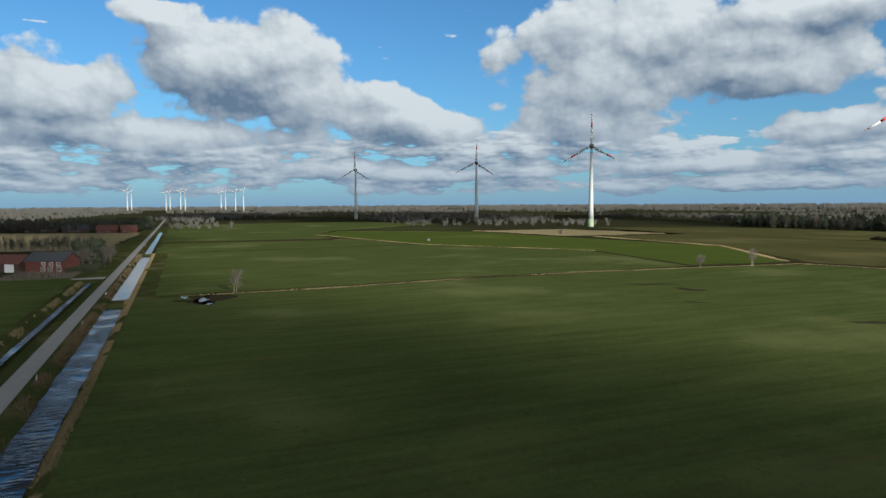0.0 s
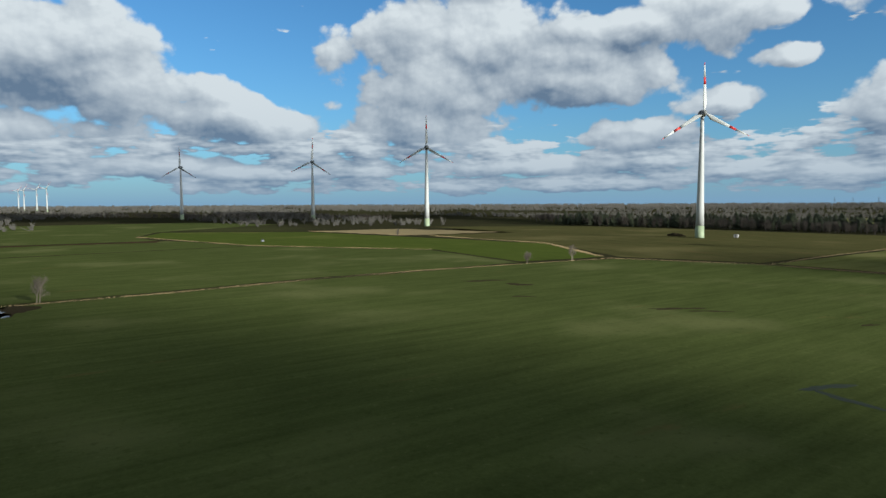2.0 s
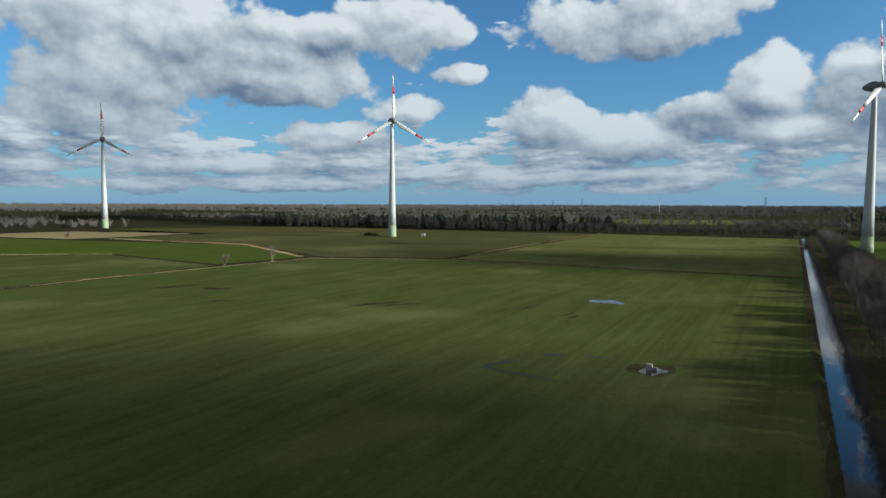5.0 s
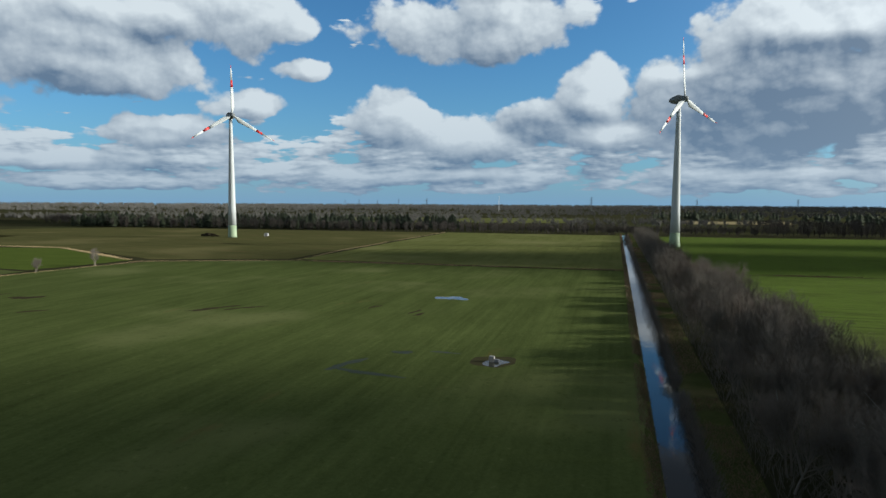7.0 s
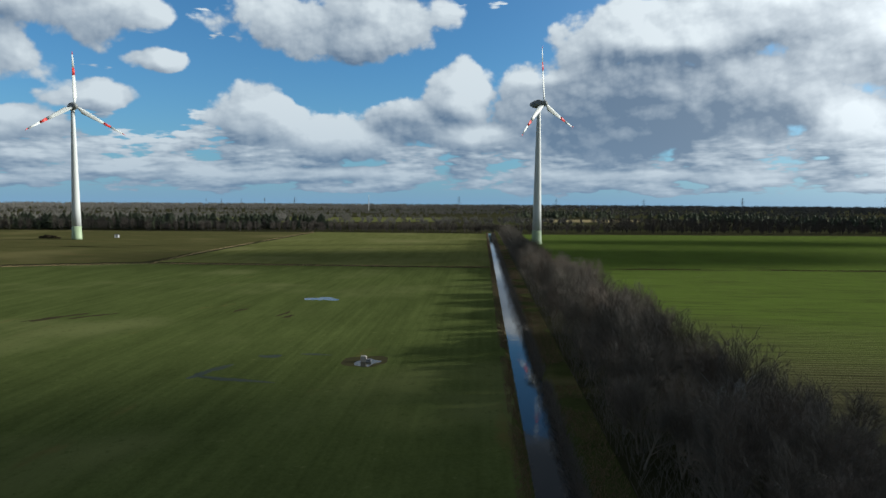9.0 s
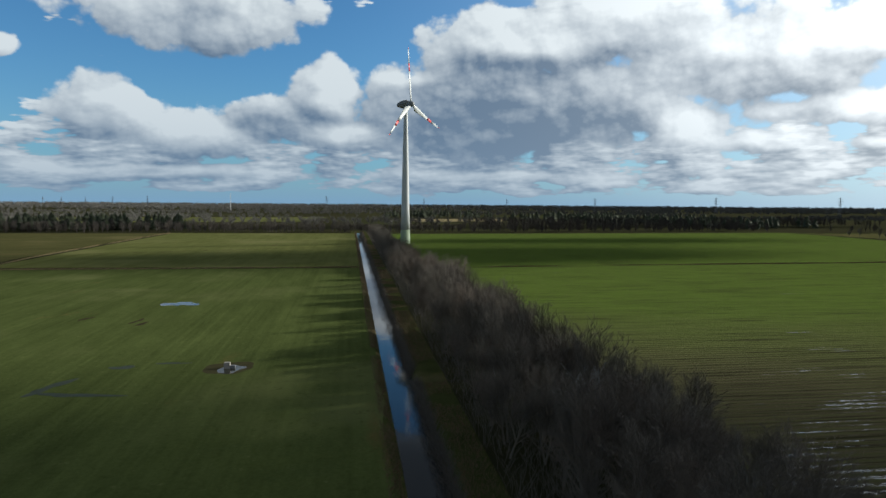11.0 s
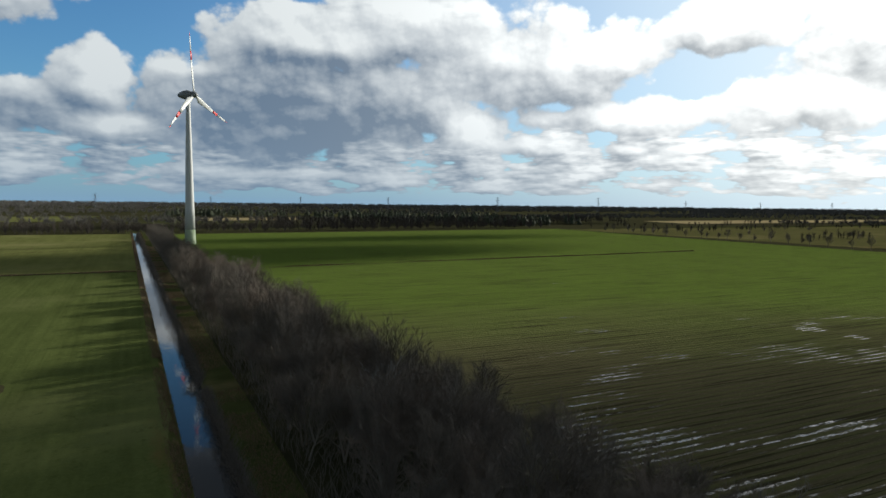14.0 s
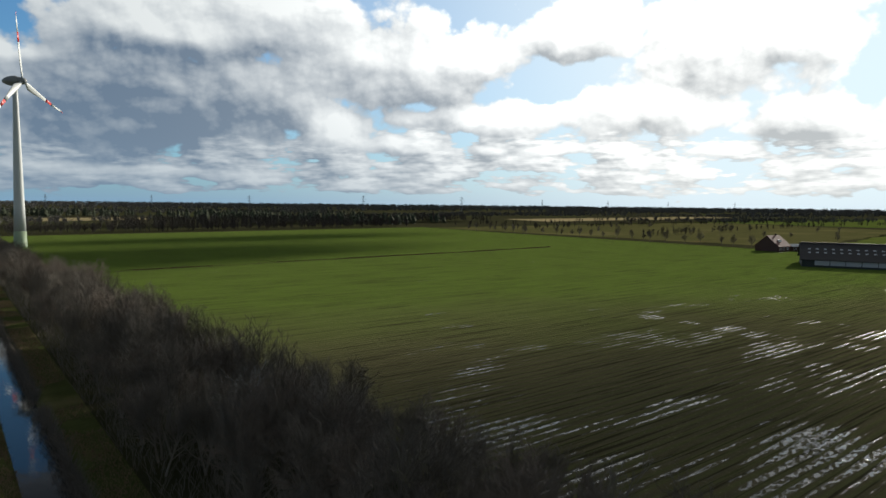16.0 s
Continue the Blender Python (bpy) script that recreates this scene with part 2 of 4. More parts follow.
def wet_field_material(name, row_dir, step=1.5):
    """Sown soil with thin green rows; water stands between the rows where the ground lies low."""
    mat, t = material(name)
    pos = t.n("ShaderNodeNewGeometry").outputs["Position"]
    p = t.n("ShaderNodeMapping", {"Vector": pos, "Rotation": (0, 0, -radians(row_dir))}).outputs[0]
    s = t.n("ShaderNodeSeparateXYZ", {"Vector": p})
    wob = t.m("MULTIPLY", t.m("SUBTRACT", t.noise(p, 0.05, 2.0), 0.5), 0.5)
    wave = t.m("SINE", t.m("MULTIPLY", t.m("ADD", s.outputs[1], wob), 6.2832 / step))
    fine = t.noise(p, 3.0, 4.0, 0.7)
    streak = t.noise(t.v("MULTIPLY", p, (0.06, 1.0, 1.0)), 0.8, 6.0, 0.7)
    large = t.noise(p, 0.02, 3.0, 0.5)
    # bare soil near the hedge, thicker growth further off
    raw = t.n("ShaderNodeSeparateXYZ", {"Vector": pos})
    edge = t.m("ADD", t.m("MULTIPLY", raw.outputs[0], 0.35), raw.outputs[1])
    grow = t.range(t.m("MULTIPLY_ADD", large, 70.0, edge), 125.0, 235.0)
    green = t.mix(streak, (0.060, 0.098, 0.016), (0.116, 0.174, 0.030))
    soil = t.mix(streak, (0.056, 0.051, 0.028), (0.118, 0.104, 0.055))
    col = t.mix(t.m("MULTIPLY_ADD", t.range(wave, -0.2, 0.9), 0.18, t.m("MULTIPLY", grow, 0.8), clamp=True), soil, green)
    col = t.mix(t.m("MULTIPLY", t.range(fine, 0.6, 0.78), 0.6), col, (0.026, 0.024, 0.013))
    low = t.noise(t.v("MULTIPLY", p, (0.5, 1.0, 1.0)), 0.06, 4.0, 0.6)
    wetness = t.m("ADD", t.m("MULTIPLY", wave, -0.10), t.m("MULTIPLY_ADD", streak, 0.33, low))
    wetness = t.m("ADD", wetness, t.m("MULTIPLY", grow, -0.12))
    wetness = t.m("MULTIPLY_ADD", t.range(raw.outputs[1], 85.0, 25.0), 0.075, wetness)
    for x, y, rx, ry in PONDS:
        d = t.v("LENGTH", t.v("MULTIPLY", t.v("SUBTRACT", pos, (x, y, 0.0)), (1 / rx, 1 / ry, 0.0)))
        wetness = t.m("MULTIPLY_ADD", t.range(d, 1.3, 0.3), 0.15, wetness)
    water = t.m("MULTIPLY", t.range(wetness, 0.825, 0.89), t.range(t.noise(t.v("MULTIPLY", p, (0.35, 1.0, 1.0)), 2.6, 5.0, 0.75), 0.44, 0.56))
    col = t.mix(t.m("MULTIPLY", t.range(t.noise(p, 2.5, 4.0, 0.75), 0.58, 0.68), 0.6), col, (0.21, 0.19, 0.12))
    ruts = t.noise(t.v("MULTIPLY", p, (0.02, 1.0, 0.0)), 1.5, 4.0, 0.7)
    col = t.mix(t.m("MULTIPLY", t.range(ruts, 0.52, 0.62), 0.85), col, (0.030, 0.028, 0.016))
    col = t.mix(water, col, (0.035, 0.032, 0.025))
    b = t.n("ShaderNodeBump", {"Height": t.m("MULTIPLY", t.m("MULTIPLY_ADD", wave, 0.4, fine), t.m("SUBTRACT", 1.0, water)), "Distance": 0.1})
    bs = t.n("ShaderNodeBsdfPrincipled", {"Base Color": col, "Roughness": t.m("MULTIPLY_ADD", water, -0.78, 0.85), "Specular IOR Level": t.m("MULTIPLY", water, 0.5),
                                          "Normal": b.outputs[0]})
    t.n("ShaderNodeOutputMaterial", {"Surface": bs.outputs[0]})
    return mat


def water_material(name, ripple=0.7, scale=2.2, tint=(0.010, 0.013, 0.014), rough=0.04, wave=0.05):
    mat, t = material(name)
    p = t.n("ShaderNodeNewGeometry").outputs["Position"]
    n = t.noise(t.v("MULTIPLY", p, (1.0, 0.35, 1.0)), scale, 3.0, 0.6)
    big = t.noise(p, 0.12, 2.0)
    finish(t, t.mix(big, tint, tuple(c * 1.6 for c in tint)), rough, 0.0, t.m("MULTIPLY", n, t.range(big, 0.3, 0.6)), wave, 0.4, ripple).inputs["IOR"].default_value = 1.33
    return mat


MEADOW = field_material("meadow_grass", (0.040, 0.053, 0.016), (0.102, 0.128, 0.040), (0.122, 0.136, 0.052), 90.0, 0.35, 3.0, 0.018, 0.22, (0.125, 0.09, 0.035))
MEADOW_FAR = field_material("far_meadow_grass", (0.075, 0.086, 0.026), (0.150, 0.160, 0.056), (0.170, 0.170, 0.070), 90.0, 0.3, 5.0, 0.012, 0.15)
ROUGH_GRASS = field_material("rough_pasture", (0.048, 0.050, 0.018), (0.108, 0.104, 0.042), (0.124, 0.114, 0.048), 170.0, 0.45, 6.0, 0.014, 0.45, (0.12, 0.09, 0.042))
LUSH = field_material("lush_grass", (0.05, 0.072, 0.015), (0.09, 0.12, 0.026), (0.11, 0.125, 0.034), 10.0, 0.3, 6.0, 0.015, 0.2)
STUBBLE = field_material("straw_stubble", (0.20, 0.165, 0.09), (0.34, 0.28, 0.155), (0.28, 0.24, 0.13), 5.0, 0.45, 8.0, 0.012)
SOIL = field_material("dark_soil", (0.035, 0.024, 0.014), (0.075, 0.05, 0.03), (0.09, 0.065, 0.035), 0.0, 0.4, 5.0, 0.02)
COUNTRY = field_material("far_country", (0.028, 0.029, 0.015), (0.046, 0.044, 0.023), (0.052, 0.058, 0.023), 20.0, 0.3, 14.0, 0.004, 0.3)
VERGE = field_material("verge_grass", (0.036, 0.045, 0.014), (0.076, 0.084, 0.030), (0.125, 0.108, 0.048), 2.0, 0.3, 1.2, 0.06, 0.35, (0.19, 0.14, 0.07))
WET = wet_field_material("wet_sown_field", 0.0)
MUD = plain("trampled_mud", (0.044, 0.037, 0.022), 1.0, 0.4, 0.5, spec=0.0)
WATER = water_material("ditch_water", 0.2, 1.8, (0.007, 0.008, 0.007), 0.03)
RIPPLED = water_material("rippled_ditch_water", 1.0, 1.1, (0.004, 0.005, 0.007), 0.06, 0.3)
PUDDLE = water_material("puddle_water", 0.3, 3.0, (0.028, 0.028, 0.02), 0.12)
TRODDEN = plain("trodden_grass", (0.058, 0.054, 0.028), 1.0, 0.4, 0.5, spec=0.0)
FLOOD = plain("flooded_grass", (0.035, 0.045, 0.028), 0.6, 0.5, 0.8, spec=0.1)
ASPHALT = plain("worn_asphalt", (0.30, 0.285, 0.255), 0.85, 0.3, 0.6)
TOWER = plain("tower_paint", (0.50, 0.53, 0.52), 0.45, 0.07, 0.15)
TOWER_GREEN = plain("tower_green_paint", (0.30, 0.38, 0.24), 0.5, 0.1, 0.3)
RED = plain("red_marking_paint", (0.50, 0.035, 0.03), 0.45, 0.1, 0.5)
# far darker than the tower paint: the backlit shade is put into this colour
NACELLE = plain("backlit_nacelle_paint", (0.20, 0.215, 0.215), 0.4, 0.08, 0.4)

# ---- building helpers ----
def part(name, bm, mat, parent=None, label="", smooth=False):
    me = bpy.data.meshes.new(name)
    bm.to_mesh(me)
    bm.free()
    me.materials.append(mat)
    if smooth:
        me.polygons.foreach_set("use_smooth", [True] * len(me.polygons))
    ob = new(name, me)
    if parent is not None:
        ob.parent = parent
    return tagged(ob, label) if label else ob


def raw(name, verts, faces, mat, parent=None, label=""):
    me = bpy.data.meshes.new(name)
    me.from_pydata(verts, [], faces)
    me.update()
    me.materials.append(mat)
    ob = new(name, me)
    if parent is not None:
        ob.parent = parent
    return tagged(ob, label) if label else ob


def box(bm, x0, x1, y0, y1, z0, z1, m=None):
    vs = [bm.verts.new((x, y, z)) for z in (z0, z1) for x, y in ((x0, y0), (x1, y0), (x1, y1), (x0, y1))]
    for f in ((3, 2, 1, 0), (4, 5, 6, 7), (0, 1, 5, 4), (1, 2, 6, 5), (2, 3, 7, 6), (3, 0, 4, 7)):
        bm.faces.new([vs[i] for i in f])
    if m is not None:
        bmesh.ops.transform(bm, matrix=m, verts=vs)
    return vs


def lathe(bm, profile, n=24, m=None):
    """Turns a profile of (radius, height) round the z axis."""
    rings = [[bm.verts.new((r * math.cos(2 * math.pi * k / n), r * math.sin(2 * math.pi * k / n), z)) for k in range(n)] for r, z in profile]
    for a, b in zip(rings, rings[1:]):
        for k in range(n):
            bm.faces.new((a[k], a[(k + 1) % n], b[(k + 1) % n], b[k]))
    bm.faces.new(rings[0][::-1])
    bm.faces.new(rings[-1])
    if m is not None:
        bmesh.ops.transform(bm, matrix=m, verts=[v for r in rings for v in r])


def thing(name, at, label, category, group="", turn=0.0):
    ob = new(name)
    ob.matrix_world = pose(*at, 0, 0, turn)
    return tagged(ob, label, category, group)


# ---- the ground: one sheet, with the ditches cut into it ----
SKEW = 0.03                                        # the road drifts by this much from the x axis
ROAD_V, DITCH_V, LEFT_V = -23.0, -16.3, -29.2      # middle lines of road, ditch and small ditch at x = 0
DAMS = ((-199.0, -187.0), (-384.0, -376.0))        # earth crossings of the road ditch


def skew_y(x, v):
    return v + SKEW * x * (1.0 if x < 0 else 0.0)


def smooth_step(a, b, x):
    u = min(max((x - a) / (b - a), 0.0), 1.0)
    return u * u * (3 - 2 * u)


def trough(d, half, bank, deep):
    """Depth at distance d from a ditch's middle."""
    return -deep * (1 - smooth_step(half - 0.4, half + bank, abs(d)))


def ground_z(x, v):
    z = 0.0
    if v > -14.0:
        z = min(z, trough(x - 7.2, 1.6, 1.5, 1.6) * smooth_step(600.0, 585.0, v) * smooth_step(-13.5, -11.0, v))
    if x < 6.0:
        z2 = trough(v - DITCH_V, 2.1, 1.5, 1.5)
        for a, b in DAMS:
            z2 *= max(smooth_step(a + 2.0, a, x), smooth_step(b - 2.0, b, x))
        if x < DAMS[1][0]:
            z2 *= 0.65
        z = min(z, z2)
    if -256.0 < x < -20:
        z = min(z, trough(v - LEFT_V, 1.7, 1.2, 1.3) * smooth_step(-256.0, -252.0, x))
    return z


def make_ground():
    xs = sorted({-4900, -3500, -2500, -1600, -1200, -900, -700, -500, -384, -382, -378, -376, -300, -256, -254, -252, -240, -220, -199, -198, -197, -189, -188, -187,
                 *range(-180, -20, 20), -20, -10, -4, 0, 3, 3.6, 4.2, 4.8, 5.4, 6.2, 7.2, 8.2, 9, 9.6, 10.2, 10.8, 11.4, 14, 20, 40, 80, 160, 320, 600, 1200, 2500, 4900})
    vs = sorted({-4900, -2500, -1200, -600, -300, -150, -80, -50, -36, -33, -32, -31.4, -30.8, -30, -29.2, -28.4, -27.6, -27, -26.4, -25, -22.8, -20.6, -19.4, -18.6, -18,
                 -17.2, -16.4, -15.6, -14.8, -14, -13.2, -12.6, -12, -11, -10, -4, 4, *range(10, 600, 20), 585, 590, 595, 600, 700, 1000, 1600, 2500, 3500, 4900})
    pts, faces, ny = [], [], len(vs)
    for x in xs:
        for v in vs:
            pts.append((x, skew_y(max(x, -1500), v), ground_z(x, v)))
    for i in range(len(xs) - 1):
        for j in range(ny - 1):
            a = i * ny + j
            faces.append((a, a + ny, a + ny + 1, a + 1))
    ob = raw("ground", pts, faces, VERGE)
    ob.data.materials.append(COUNTRY)
    for f in ob.data.polygons:
        c = f.center
        near = -1000 < c.x < 16 and -60 < c.y < 2 or -2 < c.x < 16 and -14 < c.y < 600
        f.material_index = 0 if near else 1
        f.use_smooth = True
    return tagged(ob, "flat grassy farmland with ditch banks reaching the horizon", "ground", kind="structure")


make_ground()


def sheet(name, outline, z, mat, label, category="field", jag=0.0, thick=0.0):
    """A flat field inside an outline, with a slightly uneven edge."""
    rnd = random.Random(name)
    pts = []
    for (x0, y0), (x1, y1) in zip(outline, outline[1:] + outline[:1]):
        n = max(1, int(math.hypot(x1 - x0, y1 - y0) / 6.0)) if jag else 1
        for k in range(n):
            u = k / n
            j = (rnd.uniform(-jag, jag), rnd.uniform(-jag, jag)) if k else (0, 0)
            pts.append((x0 + (x1 - x0) * u + j[0], y0 + (y1 - y0) * u + j[1]))
    bm = bmesh.new()
    f = bm.faces.new([bm.verts.new((x, y, z)) for x, y in pts])
    if f.calc_area() and f.normal.z < 0:
        f.normal_flip()
    bmesh.ops.triangulate(bm, faces=bm.faces[:])
    bm.normal_update()
    for f in bm.faces:
        if f.normal.z < 0:
            f.normal_flip()
    return tagged(part(name, bm, mat), label, category, kind="structure")


sheet("field_meadow", [(-196, -18.0), (-2, -12.2), (4.0, -9), (4.0, 258), (-136, 262), (-196, 236), (-206, 190), (-205, 90), (-199, 40)], 0.05, MEADOW,
      "short green meadow grass with faint mown lines and bald patches", jag=0.5)
sheet("field_meadow_far", [(4.0, 262), (4.0, 556), (-146, 560), (-140, 268)], 0.05, MEADOW_FAR, "pale green mown meadow beside a straight ditch", jag=0.5)
sheet("field_west", [(-380, -17), (-202, -13), (-205, 40), (-211, 92), (-210, 188), (-300, 200), (-395, 130)], 0.05, MEADOW,
      "green meadow beyond a straw-coloured grass strip", jag=0.6)
sheet("field_lush", [(-400, 134), (-300, 204), (-214, 192), (-208, 240), (-300, 290), (-560, 240), (-640, 130), (-560, 96)], 0.05, LUSH, "bright lush green meadow", jag=0.8)
sheet("field_rough", [(-146, 268), (-152, 552), (-480, 556), (-600, 400), (-430, 380), (-440, 290), (-300, 294), (-204, 246)], 0.05, ROUGH_GRASS,
      "rough olive pasture striped with brown grass", jag=0.8)
sheet("field_stubble", [(-575, 250), (-448, 274), (-445, 378), (-566, 345)], 0.09, STUBBLE, "pale straw stubble patch in the pasture", jag=4)
sheet("field_dark_soil", [(-484, -24), (-480, 40), (-474, 92), (-494, 96), (-490, 40), (-496, -24)], 0.09, SOIL, "strip of bare dark brown soil", jag=3)
sheet("field_far_west", [(-960, -40), (-497, -26), (-497, 97), (-560, 93), (-650, 126), (-800, 300), (-960, 240)], 0.05, MEADOW, "dull green meadow along the lane", jag=1)
sheet("field_west_far", [(-384, -24), (-398, 129), (-470, 112), (-490, 100), (-474, 92), (-480, 40), (-484, -24)], 0.05, MEADOW, "green meadow beside a strip of bare soil", jag=0.5)
sheet("field_lane_left", [(-300, -200), (-60, -200), (-60, -36), (-262, -42), (-275, -58)], 0.05, MEADOW, "dark green meadow beside the lane", jag=0.6)
sheet("field_straw", [(-766, -260), (-440, -230), (-432, -56), (-690, -54)], 0.05, STUBBLE, "pale straw-coloured field behind the farmhouse", jag=2)
sheet("field_sown", [(33, -150), (290, -150), (300, 80), (400, 165), (405, 230), (412, 440), (424, 575), (33, 548)], 0.05, WET,
      "sown field with wet soil rows and standing water", jag=0.8)
sheet("field_behind", [(-120, -34), (600, -34), (600, -160), (-120, -160)], 0.02, MEADOW, "green meadow behind the viewpoint", jag=0.8)


def water_strip(name, pts, width, z, label, mat=None):
    bm = bmesh.new()
    rnd = random.Random(name)
    prev = None
    for (x0, y0), (x1, y1) in zip(pts, pts[1:]):
        n = max(1, int(math.hypot(x1 - x0, y1 - y0) / 3))
        nx, ny = -(y1 - y0) / math.hypot(x1 - x0, y1 - y0), (x1 - x0) / math.hypot(x1 - x0, y1 - y0)
        for k in range(n + 1):
            u = k / n
            w = width * (0.5 + rnd.uniform(-0.04, 0.04))
            x, y = x0 + (x1 - x0) * u, y0 + (y1 - y0) * u
            row = (bm.verts.new((x + nx * w, y + ny * w, z)), bm.verts.new((x - nx * w, y - ny * w, z)))
            if prev and k:
                bm.faces.new((prev[0], prev[1], row[1], row[0]))
            prev = row
    bmesh.ops.recalc_face_normals(bm, faces=bm.faces[:])
    return tagged(part(name, bm, mat or WATER), label, "water", kind="structure")


water_strip("water_ditch", [(7.2, -11), (7.2, 592)], 4.9, -0.85, "still water in a straight ditch mirroring the sky")
water_strip("water_road_ditch", [(4, skew_y(0, DITCH_V)), (-187.6, skew_y(-187.6, DITCH_V))], 4.4, -0.8, "blue rippled water in the roadside ditch", RIPPLED)
water_strip("water_road_ditch_far", [(-198.4, skew_y(-198.4, DITCH_V)), (-376.5, skew_y(-376.5, DITCH_V))], 4.4, -0.8, "pale still water in the roadside ditch")
water_strip("water_road_ditch_end", [(-383.5, skew_y(-383.5, DITCH_V)), (-700, skew_y(-700, DITCH_V))], 3.2, -0.55, "narrow water in the roadside ditch")
water_strip("water_small_ditch", [(-30, skew_y(-30, LEFT_V)), (-254, skew_y(-254, LEFT_V))], 1.4, -0.7, "narrow water in the small ditch beyond the lane", RIPPLED)


def make_road():
    bm = bmesh.new()
    prev = None
    for k in range(161):
        x = 60 - k * 10
        y = skew_y(x, ROAD_V)
        row = [bm.verts.new((x, y + d, z)) for d, z in ((-1.55, 0.02), (-1.35, 0.10), (0, 0.15), (1.35, 0.10), (1.55, 0.02))]
        if prev:
            for a, b, c, d in zip(prev, prev[1:], row[1:], row):
                bm.faces.new((a, b, c, d))
        prev = row
    bmesh.ops.recalc_face_normals(bm, faces=bm.faces[:])
    return tagged(part("road", bm, ASPHALT, smooth=True), "narrow worn grey asphalt lane between ditches", "road", kind="structure")


make_road()

# ---- wind turbines ----
HUB = 89.0


def turbine(at, spin, label):
    """A tower with a green foot, an egg-shaped nacelle and three blades with red bands; the rotor faces the wind."""
    ob = thing("wind_turbine", at, label, "wind turbine", "wind turbines", 0.0)
    rows = [(3.3, 0.0), (3.2, 1.0), (2.95, 9.0)]
    bm = bmesh.new()
    lathe(bm, rows, 32)
    part("tower_foot", bm, TOWER_GREEN, ob, "green-painted concrete tower foot", True)
    bm = bmesh.new()
    lathe(bm, [(2.95, 9.0), (2.6, 22.0), (2.2, 42.0), (1.75, 62.0), (1.35, 78.0), (1.2, HUB - 2.2)], 32)
    part("tower", bm, TOWER, ob, smooth=True)
    face = pose(0, 0, HUB, 0, 0, WIND)                     # local -y faces the wind
    bm = bmesh.new()
    egg = [(0.15, -3.4), (1.2, -3.1), (2.1, -2.2), (2.75, -0.6), (2.8, 0.8), (2.4, 3.0), (1.7, 5.0), (0.9, 6.4), (0.1, 7.0)]
    lathe(bm, egg, 24, face @ pose(0, 0, 0.3, -90))
    part("nacelle", bm, NACELLE, ob, smooth=True)
    bm = bmesh.new()
    lathe(bm, [(0.1, 2.6), (1.1, 2.3), (1.7, 1.4), (1.95, 0.0), (2.0, -1.6)][::-1], 24, face @ pose(0, -3.6, 0.3, 90))
    hub = part("hub", bm, NACELLE, ob, smooth=True)
    spans = [(1.2, 1.0, 1.0), (3.0, 1.6, 0.9), (6.0, 3.3, 0.7), (10.0, 2.9, 0.5), (16.0, 2.2, 0.36), (20.0, 1.9, 0.3), (25.0, 1.55, 0.24), (30.0, 1.15, 0.18), (33.5, 0.75, 0.12), (35.5, 0.12, 0.05)]
    for k in range(3):
        blade_m = face @ pose(0, -4.2, 0.3, 0, spin + 120 * k, 0)
        for name, a, b, mat, lab in (("blade", 0, 5, TOWER, ""), ("red_band", 5, 6, RED, "red warning band"), ("blade_middle", 6, 8, TOWER, ""), ("red_tip", 8, 9, RED, "red blade tip")):
            bm = bmesh.new()
            rings = []
            for r, chord, th in spans[a:b + 1]:
                tw = radians(4 + 26 * max(0.0, 1 - r / 20.0))
                ring = []
                for j in range(10):
                    ang = 2 * math.pi * j / 10
                    c, h = (math.cos(ang) * 0.5 + (0.18 if r > 4 else 0)) * chord, math.sin(ang) * th * 0.5
                    ring.append(bm.verts.new((c * math.cos(tw) - h * math.sin(tw), c * math.sin(tw) + h * math.cos(tw) - 0.0012 * r * r, r)))
                rings.append(ring)
            for p0, p1 in zip(rings, rings[1:]):
                for j in range(10):
                    bm.faces.new((p0[j], p0[(j + 1) % 10], p1[(j + 1) % 10], p1[j]))
            bm.faces.new(rings[0][::-1])
            bm.faces.new(rings[-1])
            bmesh.ops.transform(bm, matrix=blade_m, verts=bm.verts[:])
            if name == "blade":
                blade = part(name, bm, mat, ob, lab, True)
            else:
                part(name, bm, mat, blade, lab, True)
    return ob


WIND = 52.0


def polar(az, d):
    a = radians(az)
    return (-math.sin(a) * d, math.cos(a) * d, 0.0)


for az, d, spin in ((77.05, 1190, 2), (66.38, 995, 4), (56.41, 735, 0), (33.2, 503, 358), (-4.8, 418, 350)):
    turbine(polar(az, d), spin, "tall white wind turbine with red-banded blades" if az < 60 else "white wind turbine standing far off in the fields")

# ---- trees ----
BARK = plain("grey_brown_bark", (0.16, 0.14, 0.11), 0.95, 0.35, 2.0)
TWIG = plain("brown_twigs", (0.125, 0.110, 0.090), 0.95, 0.3, 1.5)
TWIG_RED = plain("reddish_twigs", (0.145, 0.118, 0.094), 0.95, 0.3, 1.5)
BIRCH = plain("pale_birch_bark", (0.34, 0.33, 0.31), 0.85, 0.3, 2.5)
NEEDLES = plain("dark_needles", (0.042, 0.052, 0.028), 0.95, 0.35, 0.8)
FAR_TWIG = plain("far_bare_woodland", (0.062, 0.054, 0.045), 0.95, 0.3, 0.06)
# lighter and greyer than the nearer woods: distance haze put into the colour
FAR_WOOD = plain("hazed_far_woodland", (0.090, 0.088, 0.078), 0.95, 0.4, 0.01)
STRAW = plain("dry_straw_grass", (0.24, 0.185, 0.095), 0.95, 0.3, 1.0)
REED = plain("brown_reed", (0.15, 0.105, 0.06), 0.95, 0.35, 1.0)


